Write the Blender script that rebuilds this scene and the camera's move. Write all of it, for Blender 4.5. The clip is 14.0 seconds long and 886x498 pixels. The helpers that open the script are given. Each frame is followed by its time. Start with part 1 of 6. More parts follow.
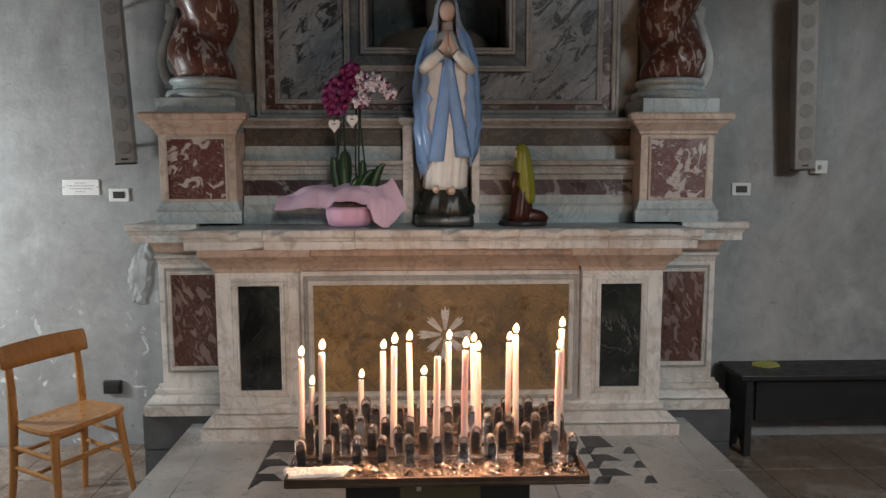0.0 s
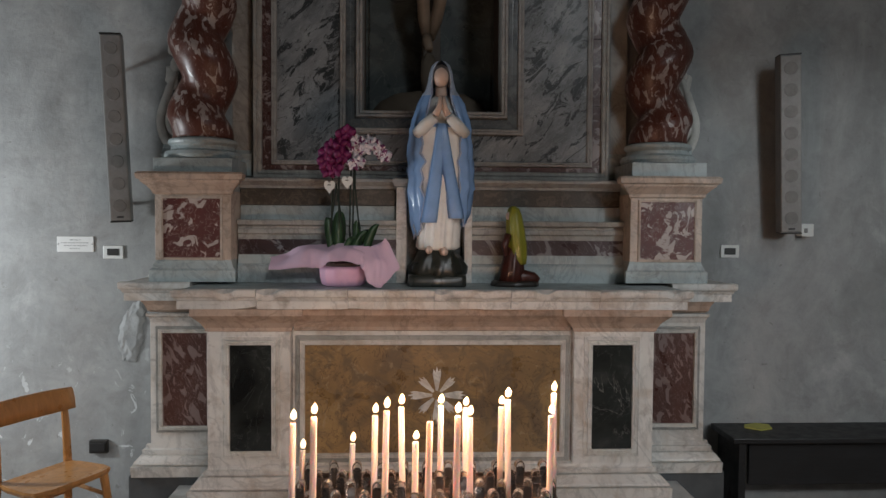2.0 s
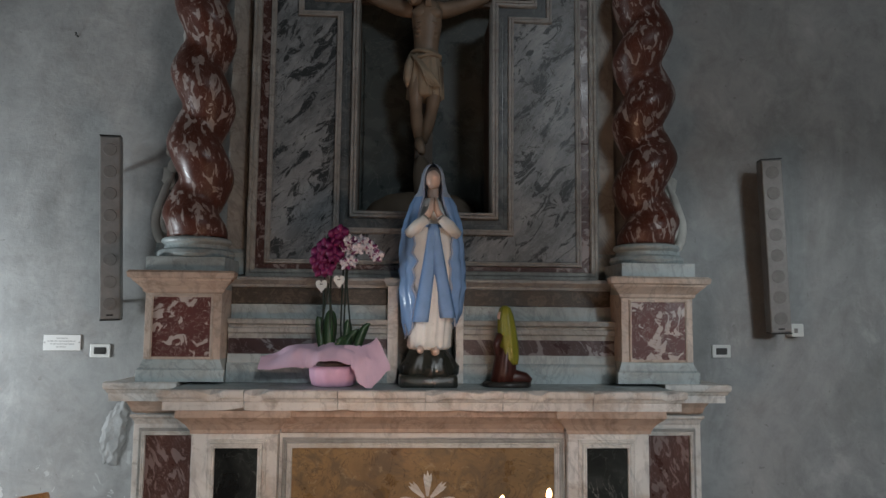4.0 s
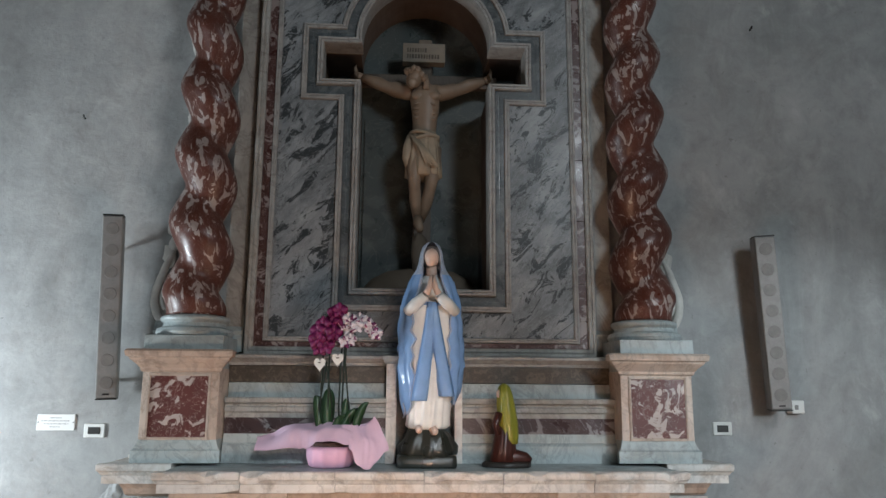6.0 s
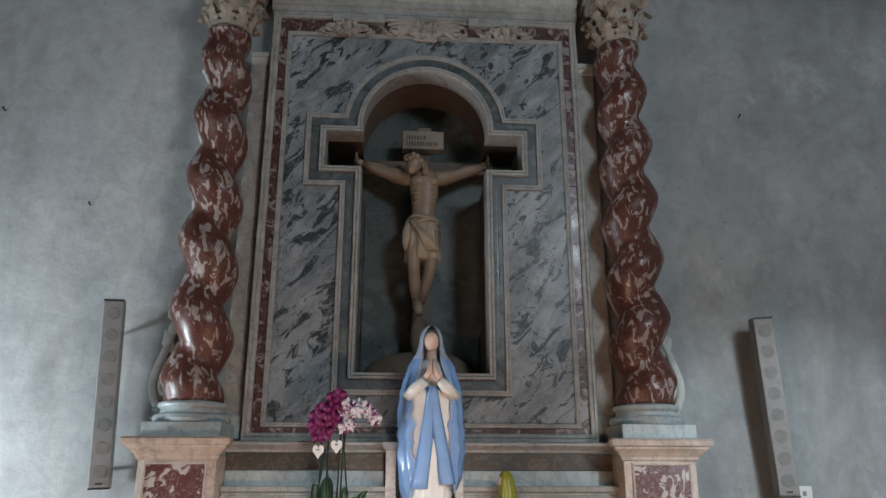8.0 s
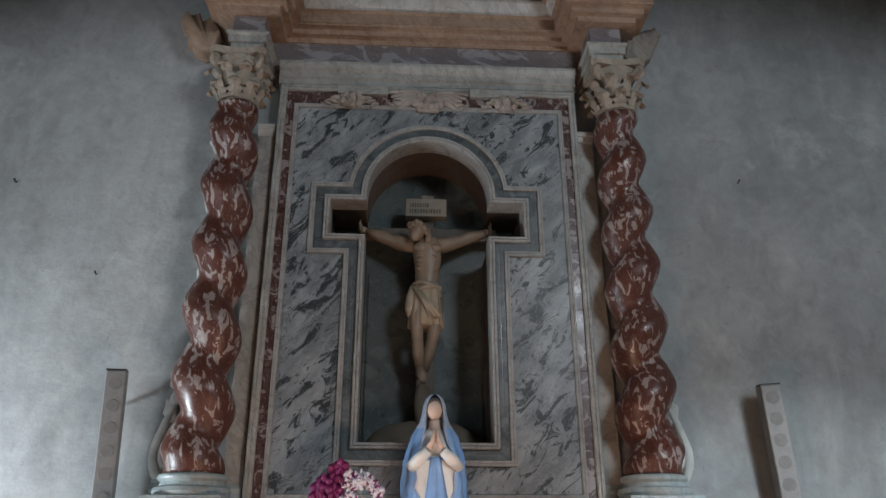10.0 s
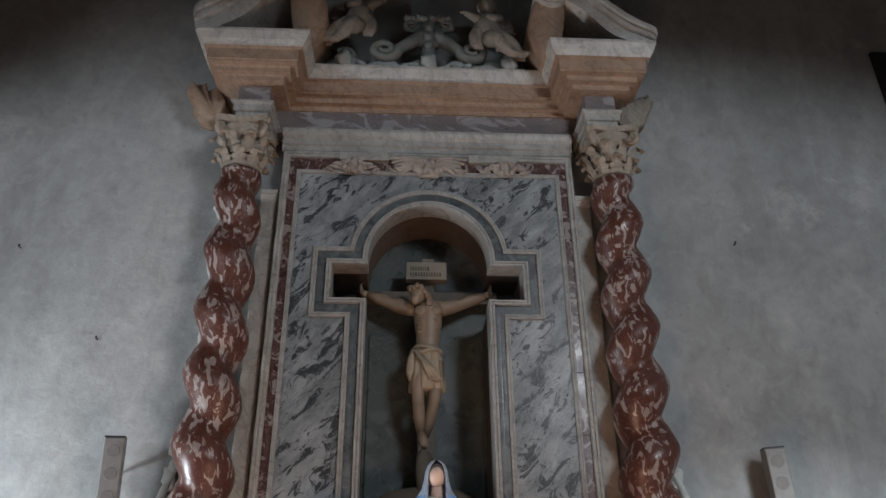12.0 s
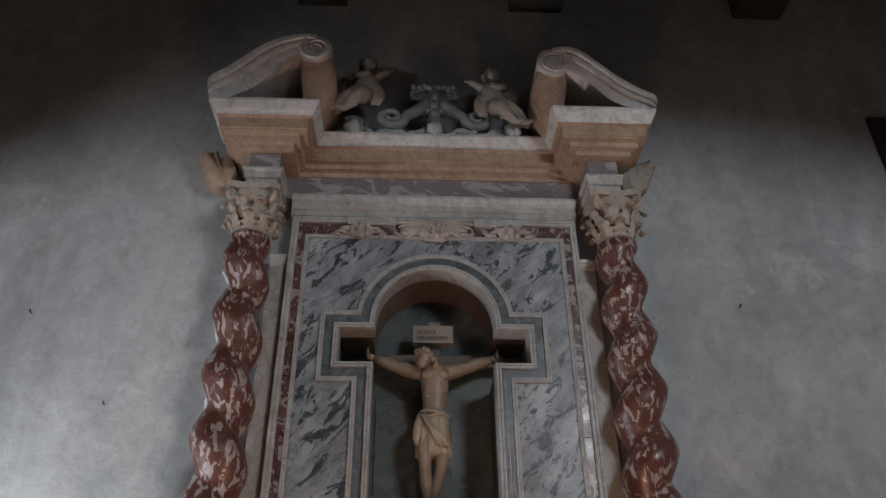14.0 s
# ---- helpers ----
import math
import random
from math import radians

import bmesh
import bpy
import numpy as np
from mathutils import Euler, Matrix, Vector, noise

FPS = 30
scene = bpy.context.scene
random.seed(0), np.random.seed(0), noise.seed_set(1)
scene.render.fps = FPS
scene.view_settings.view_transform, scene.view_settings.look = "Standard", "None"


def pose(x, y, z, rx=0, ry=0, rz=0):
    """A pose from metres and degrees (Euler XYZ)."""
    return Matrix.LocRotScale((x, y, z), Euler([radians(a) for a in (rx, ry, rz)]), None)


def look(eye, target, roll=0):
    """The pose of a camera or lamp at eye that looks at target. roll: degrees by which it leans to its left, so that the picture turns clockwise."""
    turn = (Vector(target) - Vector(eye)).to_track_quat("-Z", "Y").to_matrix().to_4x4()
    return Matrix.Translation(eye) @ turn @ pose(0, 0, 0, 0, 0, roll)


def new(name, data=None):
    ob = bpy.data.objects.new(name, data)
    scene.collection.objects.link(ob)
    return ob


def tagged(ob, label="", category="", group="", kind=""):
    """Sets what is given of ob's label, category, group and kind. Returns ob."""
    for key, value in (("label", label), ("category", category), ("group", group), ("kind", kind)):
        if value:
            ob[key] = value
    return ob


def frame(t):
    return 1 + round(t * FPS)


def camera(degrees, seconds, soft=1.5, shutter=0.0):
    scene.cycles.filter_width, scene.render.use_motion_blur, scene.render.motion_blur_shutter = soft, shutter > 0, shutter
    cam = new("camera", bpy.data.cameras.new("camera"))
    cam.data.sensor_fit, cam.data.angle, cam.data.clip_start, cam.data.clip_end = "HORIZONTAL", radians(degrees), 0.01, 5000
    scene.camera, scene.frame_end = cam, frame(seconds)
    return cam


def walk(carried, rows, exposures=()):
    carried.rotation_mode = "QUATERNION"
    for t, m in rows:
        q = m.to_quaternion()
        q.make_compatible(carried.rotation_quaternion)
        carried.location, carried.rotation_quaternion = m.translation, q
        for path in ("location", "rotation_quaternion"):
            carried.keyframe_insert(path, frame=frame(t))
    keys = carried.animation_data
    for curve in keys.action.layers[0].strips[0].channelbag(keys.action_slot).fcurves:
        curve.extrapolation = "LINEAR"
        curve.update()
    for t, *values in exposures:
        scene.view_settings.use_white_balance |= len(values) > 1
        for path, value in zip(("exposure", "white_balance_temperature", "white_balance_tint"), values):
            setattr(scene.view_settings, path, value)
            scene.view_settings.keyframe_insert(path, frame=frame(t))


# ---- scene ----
cam = camera(62.1, 14.0, soft=1.45)
PATH = [
    (0, (-0.103, -3.94, 1.503), (-0.037, -1.954, 1.28), -0.1),
    (0.5, (-0.099, -3.946, 1.503), (-0.033, -1.957, 1.308), 0.1),
    (1, (-0.104, -3.951, 1.512), (-0.03, -1.959, 1.35), 0.2),
    (1.5, (-0.103, -3.956, 1.517), (-0.023, -1.962, 1.391), 0.4),
    (2, (-0.109, -3.965, 1.533), (-0.02, -1.968, 1.457), 0.4),
    (2.5, (-0.115, -3.966, 1.546), (-0.018, -1.969, 1.559), 0.4),
    (3, (-0.109, -3.964, 1.55), (-0.007, -1.968, 1.627), 0.3),
    (3.2, (-0.106, -3.967, 1.549), (-0.003, -1.971, 1.645), 0.4),
    (5.3, (-0.137, -3.996, 1.566), (-0.013, -2.025, 1.877), 0.5),
    (5.5, (-0.126, -4.005, 1.579), (-0.007, -2.035, 1.902), 0.3),
    (6, (-0.129, -4.007, 1.581), (-0.009, -2.046, 1.954), 0.4),
    (6.5, (-0.125, -4.013, 1.575), (-0.007, -2.062, 2.001), 0.3),
    (7, (-0.131, -4.027, 1.576), (-0.012, -2.09, 2.061), 0.3),
    (7.5, (-0.133, -4.036, 1.58), (-0.016, -2.113, 2.117), 0.2),
    (8, (-0.14, -4.037, 1.594), (-0.018, -2.128, 2.177), 0.1),
    (8.5, (-0.134, -4.041, 1.603), (-0.016, -2.144, 2.225), 0.1),
    (9, (-0.14, -4.045, 1.598), (-0.023, -2.164, 2.267), 0.0),
    (9.2, (-0.133, -4.05, 1.604), (-0.021, -2.174, 2.287), -0.0),
    (11.3, (-0.12, -4.082, 1.621), (-0.022, -2.268, 2.458), -0.2),
    (11.5, (-0.141, -4.094, 1.624), (-0.035, -2.286, 2.473), -0.3),
    (12, (-0.141, -4.098, 1.616), (-0.036, -2.311, 2.508), -0.5),
    (12.5, (-0.156, -4.111, 1.609), (-0.05, -2.344, 2.54), -0.5),
    (13, (-0.15, -4.122, 1.61), (-0.052, -2.376, 2.58), -0.5),
    (13.5, (-0.157, -4.13, 1.601), (-0.061, -2.406, 2.61), -0.5),
    (14, (-0.148, -4.145, 1.611), (-0.061, -2.437, 2.647), -0.5),
]
walk(cam, [(t, look(eye, target, roll)) for t, eye, target, roll in PATH],
     [(0, -1.2, 6700, 14), (1.5, -1.33, 6600, 14), (3, -1.37, 6450, 13), (5.5, -0.58, 6250, 11), (7, -0.22, 6100, 10), (9, -0.2, 6100, 11), (11.5, -0.06, 6250, 13), (14, 0.0, 6400, 18)])

# ---- light ----
world = bpy.data.worlds.new("world")
scene.world = world
world.use_nodes = True
world.node_tree.nodes["Background"].inputs["Color"].default_value = (0.55, 0.65, 0.8, 1)
world.node_tree.nodes["Background"].inputs["Strength"].default_value = 0.02


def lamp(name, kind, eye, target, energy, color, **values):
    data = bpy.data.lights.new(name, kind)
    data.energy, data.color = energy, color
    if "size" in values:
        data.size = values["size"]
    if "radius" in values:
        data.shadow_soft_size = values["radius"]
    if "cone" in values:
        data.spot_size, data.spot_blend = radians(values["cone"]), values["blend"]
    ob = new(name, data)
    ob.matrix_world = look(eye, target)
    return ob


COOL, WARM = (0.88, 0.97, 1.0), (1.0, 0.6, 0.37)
# unseen source beside the left wall, placed by the wall's bright spot
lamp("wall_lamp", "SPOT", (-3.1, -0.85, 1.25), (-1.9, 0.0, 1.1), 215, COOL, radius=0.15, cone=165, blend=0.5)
# unseen fill, added to lift the low right wall, bench and floor
lamp("right_fill", "SPOT", (2.7, -4.4, 2.3), (2.05, -0.1, 0.95), 450, COOL, radius=0.2, cone=41, blend=0.5)
# unseen fill from the nave side, added to brighten the altar front
lamp("altar_fill", "SPOT", (0.9, -7.0, 3.0), (-0.3, -0.5, 0.45), 740, COOL, radius=0.25, cone=26, blend=0.7)
# daylight through the doorway in the west wall, cut off by its lintel
lamp("doorway_light", "SPOT", (-6.2, -7.0, 2.6), (-1.2, 0.0, 2.6), 930, COOL, radius=0.6, cone=80, blend=0.6)
# unseen source; its cone edge is set to leave the upper wall dark
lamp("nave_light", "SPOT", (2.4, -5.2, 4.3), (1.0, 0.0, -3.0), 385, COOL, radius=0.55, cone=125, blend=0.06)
for cx, cy, cz in ((-0.353, -2.06, 1.05), (-0.17, -1.978, 1.045), (0.016, -2.06, 1.05), (-0.016, -1.818, 1.01), (0.169, -1.908, 1.05), (0.319, -1.818, 1.045)):
    lamp("candle_lamp", "POINT", (cx, cy, cz), (cx, cy, 0), 15.0, WARM, radius=0.012)

# ---- materials ----


class Mat:
    """A small builder of node materials in object-independent, metre-sized coordinates."""

    def __init__(self, name, rough=0.6, metal=0.0):
        self.m = bpy.data.materials.new(name)
        self.m.use_nodes = True
        self.t = self.m.node_tree
        self.b = self.t.nodes["Principled BSDF"]
        self.b.inputs["Roughness"].default_value = rough
        self.b.inputs["Metallic"].default_value = metal
        g = self.t.nodes.new("ShaderNodeNewGeometry")
        self.pos = g.outputs["Position"]

    def link(self, a, b):
        self.t.links.new(a, b)

    def node(self, kind):
        return self.t.nodes.new("ShaderNode" + kind)

    def stretch(self, scale, turn=(0, 0, 0)):
        """Turned first and then squeezed, so that the grain runs aslant."""
        a, n = self.node("Mapping"), self.node("Mapping")
        a.inputs["Rotation"].default_value = [radians(v) for v in turn]
        n.inputs["Scale"].default_value = scale
        self.link(self.pos, a.inputs["Vector"])
        self.link(a.outputs["Vector"], n.inputs["Vector"])
        return n.outputs["Vector"]

    def noise(self, scale, detail=5, rough=0.55, warp=0.0, vec=None):
        n = self.node("TexNoise")
        for key, v in (("Scale", scale), ("Detail", detail), ("Roughness", rough), ("Distortion", warp)):
            n.inputs[key].default_value = v
        self.link(vec or self.pos, n.inputs["Vector"])
        return n.outputs["Fac"]

    def ramp(self, fac, stops):
        n = self.node("ValToRGB")
        r = n.color_ramp
        while len(r.elements) < len(stops):
            r.elements.new(0.5)
        for e, (p, c) in zip(r.elements, stops):
            e.position = p
            e.color = (*c, 1) if isinstance(c, tuple) else (c, c, c, 1)
        self.link(fac, n.inputs["Fac"])
        return n.outputs["Color"]

    def mix(self, fac, a, b, kind="MIX"):
        n = self.node("Mix")
        n.data_type, n.blend_type = "RGBA", kind
        for v, socket in ((fac, n.inputs[0]), (a, n.inputs[6]), (b, n.inputs[7])):
            if isinstance(v, tuple):
                socket.default_value = (*v, 1)
            elif isinstance(v, (int, float)):
                socket.default_value = v
            else:
                self.link(v, socket)
        return n.outputs[2]

    def color(self, c):
        if isinstance(c, tuple):
            self.b.inputs["Base Color"].default_value = (*c, 1)
        else:
            self.link(c, self.b.inputs["Base Color"])
        return self

    def rough(self, fac, lo, hi):
        self.link(self.ramp(fac, [(0.25, lo), (0.75, hi)]), self.b.inputs["Roughness"])
        return self

    def bump(self, fac, depth, strength=0.6):
        n = self.node("Bump")
        n.inputs["Distance"].default_value = depth
        n.inputs["Strength"].default_value = strength
        self.link(fac, n.inputs["Height"])
        self.link(n.outputs["Normal"], self.b.inputs["Normal"])
        return self

    def random(self):
        return self.node("ObjectInfo").outputs["Random"]


def plaster():
    k = Mat("grey_plaster", 0.85)
    base = k.ramp(k.noise(0.9, 6, 0.62, 0.8), [(0.28, (0.22, 0.225, 0.222)), (0.5, (0.31, 0.315, 0.31)), (0.66, (0.4, 0.4, 0.39)), (0.8, (0.46, 0.46, 0.45))])
    streak = k.ramp(k.noise(1.0, 6, 0.65, 0.5, k.stretch((2.6, 2.6, 0.4))), [(0.42, 0.0), (0.62, 0.8)])
    base = k.mix(streak, base, (0.35, 0.355, 0.35))
    blots = k.ramp(k.noise(3.4, 5, 0.7, 0.9), [(0.5, 0.0), (0.72, 0.55)])
    base = k.mix(blots, base, (0.23, 0.225, 0.215))
    pale = k.ramp(k.noise(2.3, 6, 0.7, 0.3, k.stretch((1, 1, 0.8), (0, 20, 0))), [(0.58, 0.0), (0.68, 0.5)])
    base = k.mix(pale, base, (0.5, 0.5, 0.49))
    mott = k.ramp(k.noise(7.5, 8, 0.72, 0.6), [(0.35, (0.86, 0.86, 0.86)), (0.65, (1.08, 1.08, 1.08))])
    base = k.mix(1.0, base, mott, "MULTIPLY")
    rub = k.ramp(k.noise(1.6, 7, 0.7, 1.0, k.stretch((1.6, 1, 0.6), (0, -10, 0))), [(0.52, 0.0), (0.66, 0.28)])
    base = k.mix(rub, base, (0.47, 0.47, 0.46))
    specks = k.ramp(k.noise(26, 4, 0.6, 0.5), [(0.66, 0.0), (0.72, 0.6)])
    base = k.mix(specks, base, (0.2, 0.195, 0.185))
    chips = k.ramp(k.noise(9.0, 5, 0.6, 1.2, k.stretch((1.0, 1.0, 1.0))), [(0.625, 0.0), (0.65, 1.0)])
    sep = k.node("SeparateXYZ")
    k.link(k.pos, sep.inputs[0])
    low = k.ramp(sep.outputs["Z"], [(0.45, 1.0), (0.95, 0.0)])
    side = k.node("MapRange")
    side.inputs["From Min"].default_value, side.inputs["From Max"].default_value = -1.2, -1.5
    k.link(sep.outputs["X"], side.inputs["Value"])
    gate = k.mix(1.0, k.mix(1.0, chips, low, "MULTIPLY"), side.outputs["Result"], "MULTIPLY")
    k.color(k.mix(gate, base, (0.62, 0.64, 0.64)))
    k.bump(k.noise(9, 8, 0.7), 0.012, 0.55)
    return k.m


def marble(name, ground, vein, light, scale, rough=0.3, lo=0.46, hi=0.5, turn=(0, 30, 0), squash=(1, 1, 1), warp=1.2):
    """A ground with sharp-edged patches and fine veins."""
    k = Mat(name, rough)
    v = k.stretch(squash, turn)
    tone = k.ramp(k.noise(scale * 0.5, 4, 0.5, 0.6, v), [(0.3, tuple(c * 0.8 for c in ground)), (0.7, tuple(min(1, c * 1.15) for c in ground))])
    patch = k.ramp(k.noise(scale, 4, 0.55, warp, v), [(lo, 0.0), (hi, 1.0)])
    lines = k.ramp(k.noise(scale * 1.3, 6, 0.6, warp * 1.5, v), [(0.485, 0.0), (0.5, 0.8), (0.515, 0.0)])
    c = k.mix(patch, tone, light)
    c = k.mix(lines, c, vein)
    dirt = k.ramp(k.noise(3.1, 5, 0.6), [(0.42, 0.0), (0.8, 0.35)])
    k.color(k.mix(dirt, c, tuple(x * 0.55 for x in ground)))
    k.rough(k.noise(9, 4), rough * 0.7, rough * 1.5)
    k.bump(k.noise(30, 3), 0.001, 0.25)
    return k.m


def black_marble(name):
    """Near-black stone with sparse pale wisps and faint green-grey clouds."""
    k = Mat(name, 0.13)
    cloud = k.ramp(k.noise(3.5, 5, 0.6, 0.7), [(0.35, (0.01, 0.011, 0.011)), (0.58, (0.028, 0.031, 0.029)), (0.8, (0.08, 0.088, 0.08))])
    v = k.stretch((2.2, 1, 0.8), (0, 28, 0))
    wisps = k.ramp(k.noise(2.6, 7, 0.62, 1.0, v), [(0.488, 0.0), (0.5, 0.7), (0.509, 0.0)])
    gate = k.ramp(k.noise(4.0, 3, 0.5, 0.5), [(0.5, 0.0), (0.62, 1.0)])
    c = k.mix(k.mix(1.0, wisps, gate, "MULTIPLY"), cloud, (0.24, 0.24, 0.22))
    hair = k.ramp(k.noise(5.0, 6, 0.6, 1.5, k.stretch((1, 1, 0.5), (0, -35, 0))), [(0.494, 0.0), (0.5, 0.28), (0.506, 0.0)])
    k.color(k.mix(hair, c, (0.14, 0.15, 0.14)))
    k.rough(k.noise(9, 4), 0.09, 0.22)
    return k.m


def ochre_marble(name):
    """Honey-brown breccia: clouded ground, grey-brown clots, pale crumbs and dark cracks."""
    k = Mat(name, 0.3)
    c = k.ramp(k.noise(2.6, 5, 0.6, 0.6), [(0.3, (0.15, 0.1, 0.055)), (0.5, (0.28, 0.175, 0.08)), (0.7, (0.4, 0.255, 0.11))])
    clots = k.ramp(k.noise(6.5, 6, 0.66, 1.1), [(0.47, 0.0), (0.6, 0.85)])
    c = k.mix(clots, c, (0.15, 0.105, 0.065))
    crumbs = k.ramp(k.noise(17, 5, 0.6, 0.8), [(0.6, 0.0), (0.66, 0.45)])
    c = k.mix(crumbs, c, (0.42, 0.32, 0.2))
    cracks = k.ramp(k.noise(7.5, 6, 0.6, 1.4), [(0.485, 0.0), (0.5, 0.75), (0.512, 0.0)])
    c = k.mix(cracks, c, (0.07, 0.042, 0.024))
    k.color(c)
    k.rough(k.noise(9, 4), 0.22, 0.45)
    k.bump(k.noise(30, 3), 0.001, 0.25)
    return k.m


def grey_marble(name):
    """Blue-grey stone with ragged slanting black veins and pale clouds."""
    k = Mat(name, 0.26)
    v = k.stretch((2.0, 1, 0.85), (0, -42, 0))
    c = k.ramp(k.noise(4.5, 6, 0.62, 0.5, v), [(0.3, (0.115, 0.126, 0.132)), (0.5, (0.215, 0.233, 0.244)), (0.72, (0.35, 0.368, 0.376))])
    patch = k.ramp(k.noise(7.0, 8, 0.68, 0.9, v), [(0.538, 0.0), (0.565, 1.0)])
    lines = k.ramp(k.noise(5.2, 8, 0.66, 1.2, v), [(0.478, 0.0), (0.497, 0.85), (0.51, 0.0)])
    gate = k.ramp(k.noise(2.2, 3, 0.5, 0.4), [(0.4, 0.25), (0.6, 1.0)])
    c = k.mix(patch, c, (0.028, 0.034, 0.037))
    c = k.mix(k.mix(1.0, lines, gate, "MULTIPLY"), c, (0.028, 0.033, 0.036))
    pale = k.ramp(k.noise(9.0, 7, 0.65, 1.4, v), [(0.486, 0.0), (0.5, 0.55), (0.512, 0.0)])
    k.color(k.mix(pale, c, (0.42, 0.44, 0.45)))
    k.rough(k.noise(9, 4), 0.34, 0.52)
    k.bump(k.noise(30, 3), 0.001, 0.25)
    return k.m


def white_marble(name, tint, stain, rough=0.45):
    k = Mat(name, rough)
    tone = k.ramp(k.noise(2.3, 5, 0.6, 0.5), [(0.3, tuple(c * 0.78 for c in tint)), (0.6, tint), (0.8, tuple(min(1, c * 1.08) for c in tint))])
    veins = k.ramp(k.noise(3.2, 6, 0.62, 1.6, k.stretch((1, 1, 0.6), (0, 35, 20))), [(0.47, 0.0), (0.5, 0.55), (0.53, 0.0)])
    c = k.mix(veins, tone, tuple(x * 0.5 for x in tint))
    patch = k.ramp(k.noise(5.5, 5, 0.65, 0.8), [(0.5, 0.0), (0.7, 0.8)])
    c = k.mix(patch, c, stain)
    grime = k.ramp(k.noise(16, 6, 0.7, 0.4, k.stretch((1.5, 1.5, 0.6))), [(0.5, 0.0), (0.68, 0.55)])
    c = k.mix(grime, c, tuple(x * 0.5 for x in tint))
    soot = k.ramp(k.noise(7.5, 7, 0.72, 0.9, k.stretch((1, 1, 1.4))), [(0.55, 0.0), (0.66, 0.5)])
    k.color(k.mix(soot, c, tuple(x * y for x, y in zip(tint, (0.36, 0.31, 0.27)))))
    k.rough(k.noise(12, 4), rough * 0.7, rough * 1.35)
    k.bump(k.noise(45, 5, 0.6), 0.0018, 0.4)
    return k.m


def plain(name, color, rough=0.5, metal=0.0, grain=18, spread=0.22, depth=0.001):
    k = Mat(name, rough, metal)
    lo = tuple(c * (1 - spread) for c in color)
    hi = tuple(min(1, c * (1 + spread)) for c in color)
    a = k.ramp(k.noise(grain * 0.15, 3), [(0.3, lo), (0.7, hi)])
    b = k.ramp(k.noise(grain, 5), [(0.3, lo), (0.7, hi)])
    k.color(k.mix(0.45, a, b))
    k.rough(k.noise(grain * 0.7, 4), rough * 0.8, min(1, rough * 1.25))
    k.bump(k.noise(grain * 2.5, 4), depth, 0.4)
    return k.m


def wood(name, color, rough=0.4, stretch=(14, 14, 1.4), spread=0.25):
    k = Mat(name, rough)
    c = k.ramp(k.noise(4, 6, 0.6, 0.7, k.stretch(stretch)), [(0.3, tuple(x * (1 - spread) for x in color)), (0.7, tuple(x * (1 + spread) for x in color))])
    k.color(c)
    k.rough(k.noise(20, 3), rough * 0.8, rough * 1.3)
    return k.m


def glow(name, color, strength):
    k = Mat(name, 0.5)
    k.color(color)
    k.b.inputs["Emission Color"].default_value = (*color, 1)
    k.b.inputs["Emission Strength"].default_value = strength
    return k.m


PLASTER = plaster()
DARK_PLASTER = plain("nave_plaster", (0.3, 0.31, 0.31), 0.85, 0, 4, 0.15, 0.004)
WHITE = white_marble("white_marble", (0.72, 0.69, 0.645), (0.46, 0.375, 0.3))
COLD_WHITE = white_marble("greenish_white_marble", (0.42, 0.48, 0.48), (0.3, 0.31, 0.29))
CORNICE_STONE = white_marble("orange_brown_cornice_stone", (0.43, 0.295, 0.21), (0.29, 0.18, 0.12), 0.6)
DADO_STONE = white_marble("pale_tan_dado_marble", (0.6, 0.5, 0.42), (0.42, 0.31, 0.23), 0.5)
PINK_STONE = white_marble("pinkish_tan_stone", (0.54, 0.4, 0.31), (0.36, 0.23, 0.16), 0.6)
GREY_MOULD = white_marble("grey_limestone", (0.42, 0.41, 0.38), (0.26, 0.25, 0.22), 0.55)
FILLET = white_marble("pale_fillet_marble", (0.4, 0.39, 0.37), (0.27, 0.255, 0.23), 0.5)
RED = marble("red_breccia", (0.105, 0.024, 0.018), (0.4, 0.32, 0.28), (0.48, 0.4, 0.36), 12, 0.42, 0.55, 0.575)
RED_COLUMN = marble("red_column_marble", (0.1, 0.03, 0.019), (0.24, 0.17, 0.145), (0.36, 0.3, 0.275), 15, 0.36, 0.55, 0.575, (0, 8, 0), (1.7, 1.7, 0.75), 0.9)
RED_STRIP = marble("dark_red_strip_marble", (0.075, 0.034, 0.03), (0.3, 0.24, 0.22), (0.3, 0.26, 0.25), 14, 0.3, 0.53, 0.57)
PURPLE = marble("purple_breccia", (0.062, 0.034, 0.033), (0.22, 0.2, 0.195), (0.24, 0.22, 0.22), 13, 0.3, 0.53, 0.57, (0, 50, 0), (1, 1, 0.45))
FRIEZE = marble("grey_lilac_breccia", (0.19, 0.16, 0.16), (0.3, 0.28, 0.28), (0.34, 0.32, 0.325), 9, 0.35, 0.5, 0.56, (0, 70, 0), (1, 1, 0.6))
MAROON = marble("maroon_brown_marble", (0.095, 0.042, 0.033), (0.26, 0.19, 0.17), (0.23, 0.16, 0.145), 15, 0.3, 0.53, 0.57, (0, 20, 0), (1.6, 1.6, 0.7))
GREY = grey_marble("grey_veined_marble")
BLACK = black_marble("black_veined_marble")
BAND_MARBLE = marble("slate_blue_band_marble", (0.085, 0.1, 0.106), (0.2, 0.215, 0.22), (0.14, 0.155, 0.16), 8, 0.28, 0.52, 0.6, (0, 50, 0))
GREEN_BLACK = marble("dark_green_grey_marble", (0.075, 0.092, 0.09), (0.16, 0.175, 0.175), (0.115, 0.135, 0.135), 4, 0.3, 0.52, 0.6)
BROWN = marble("brown_speckled_marble", (0.065, 0.05, 0.036), (0.15, 0.12, 0.09), (0.12, 0.095, 0.068), 24, 0.4, 0.52, 0.6)
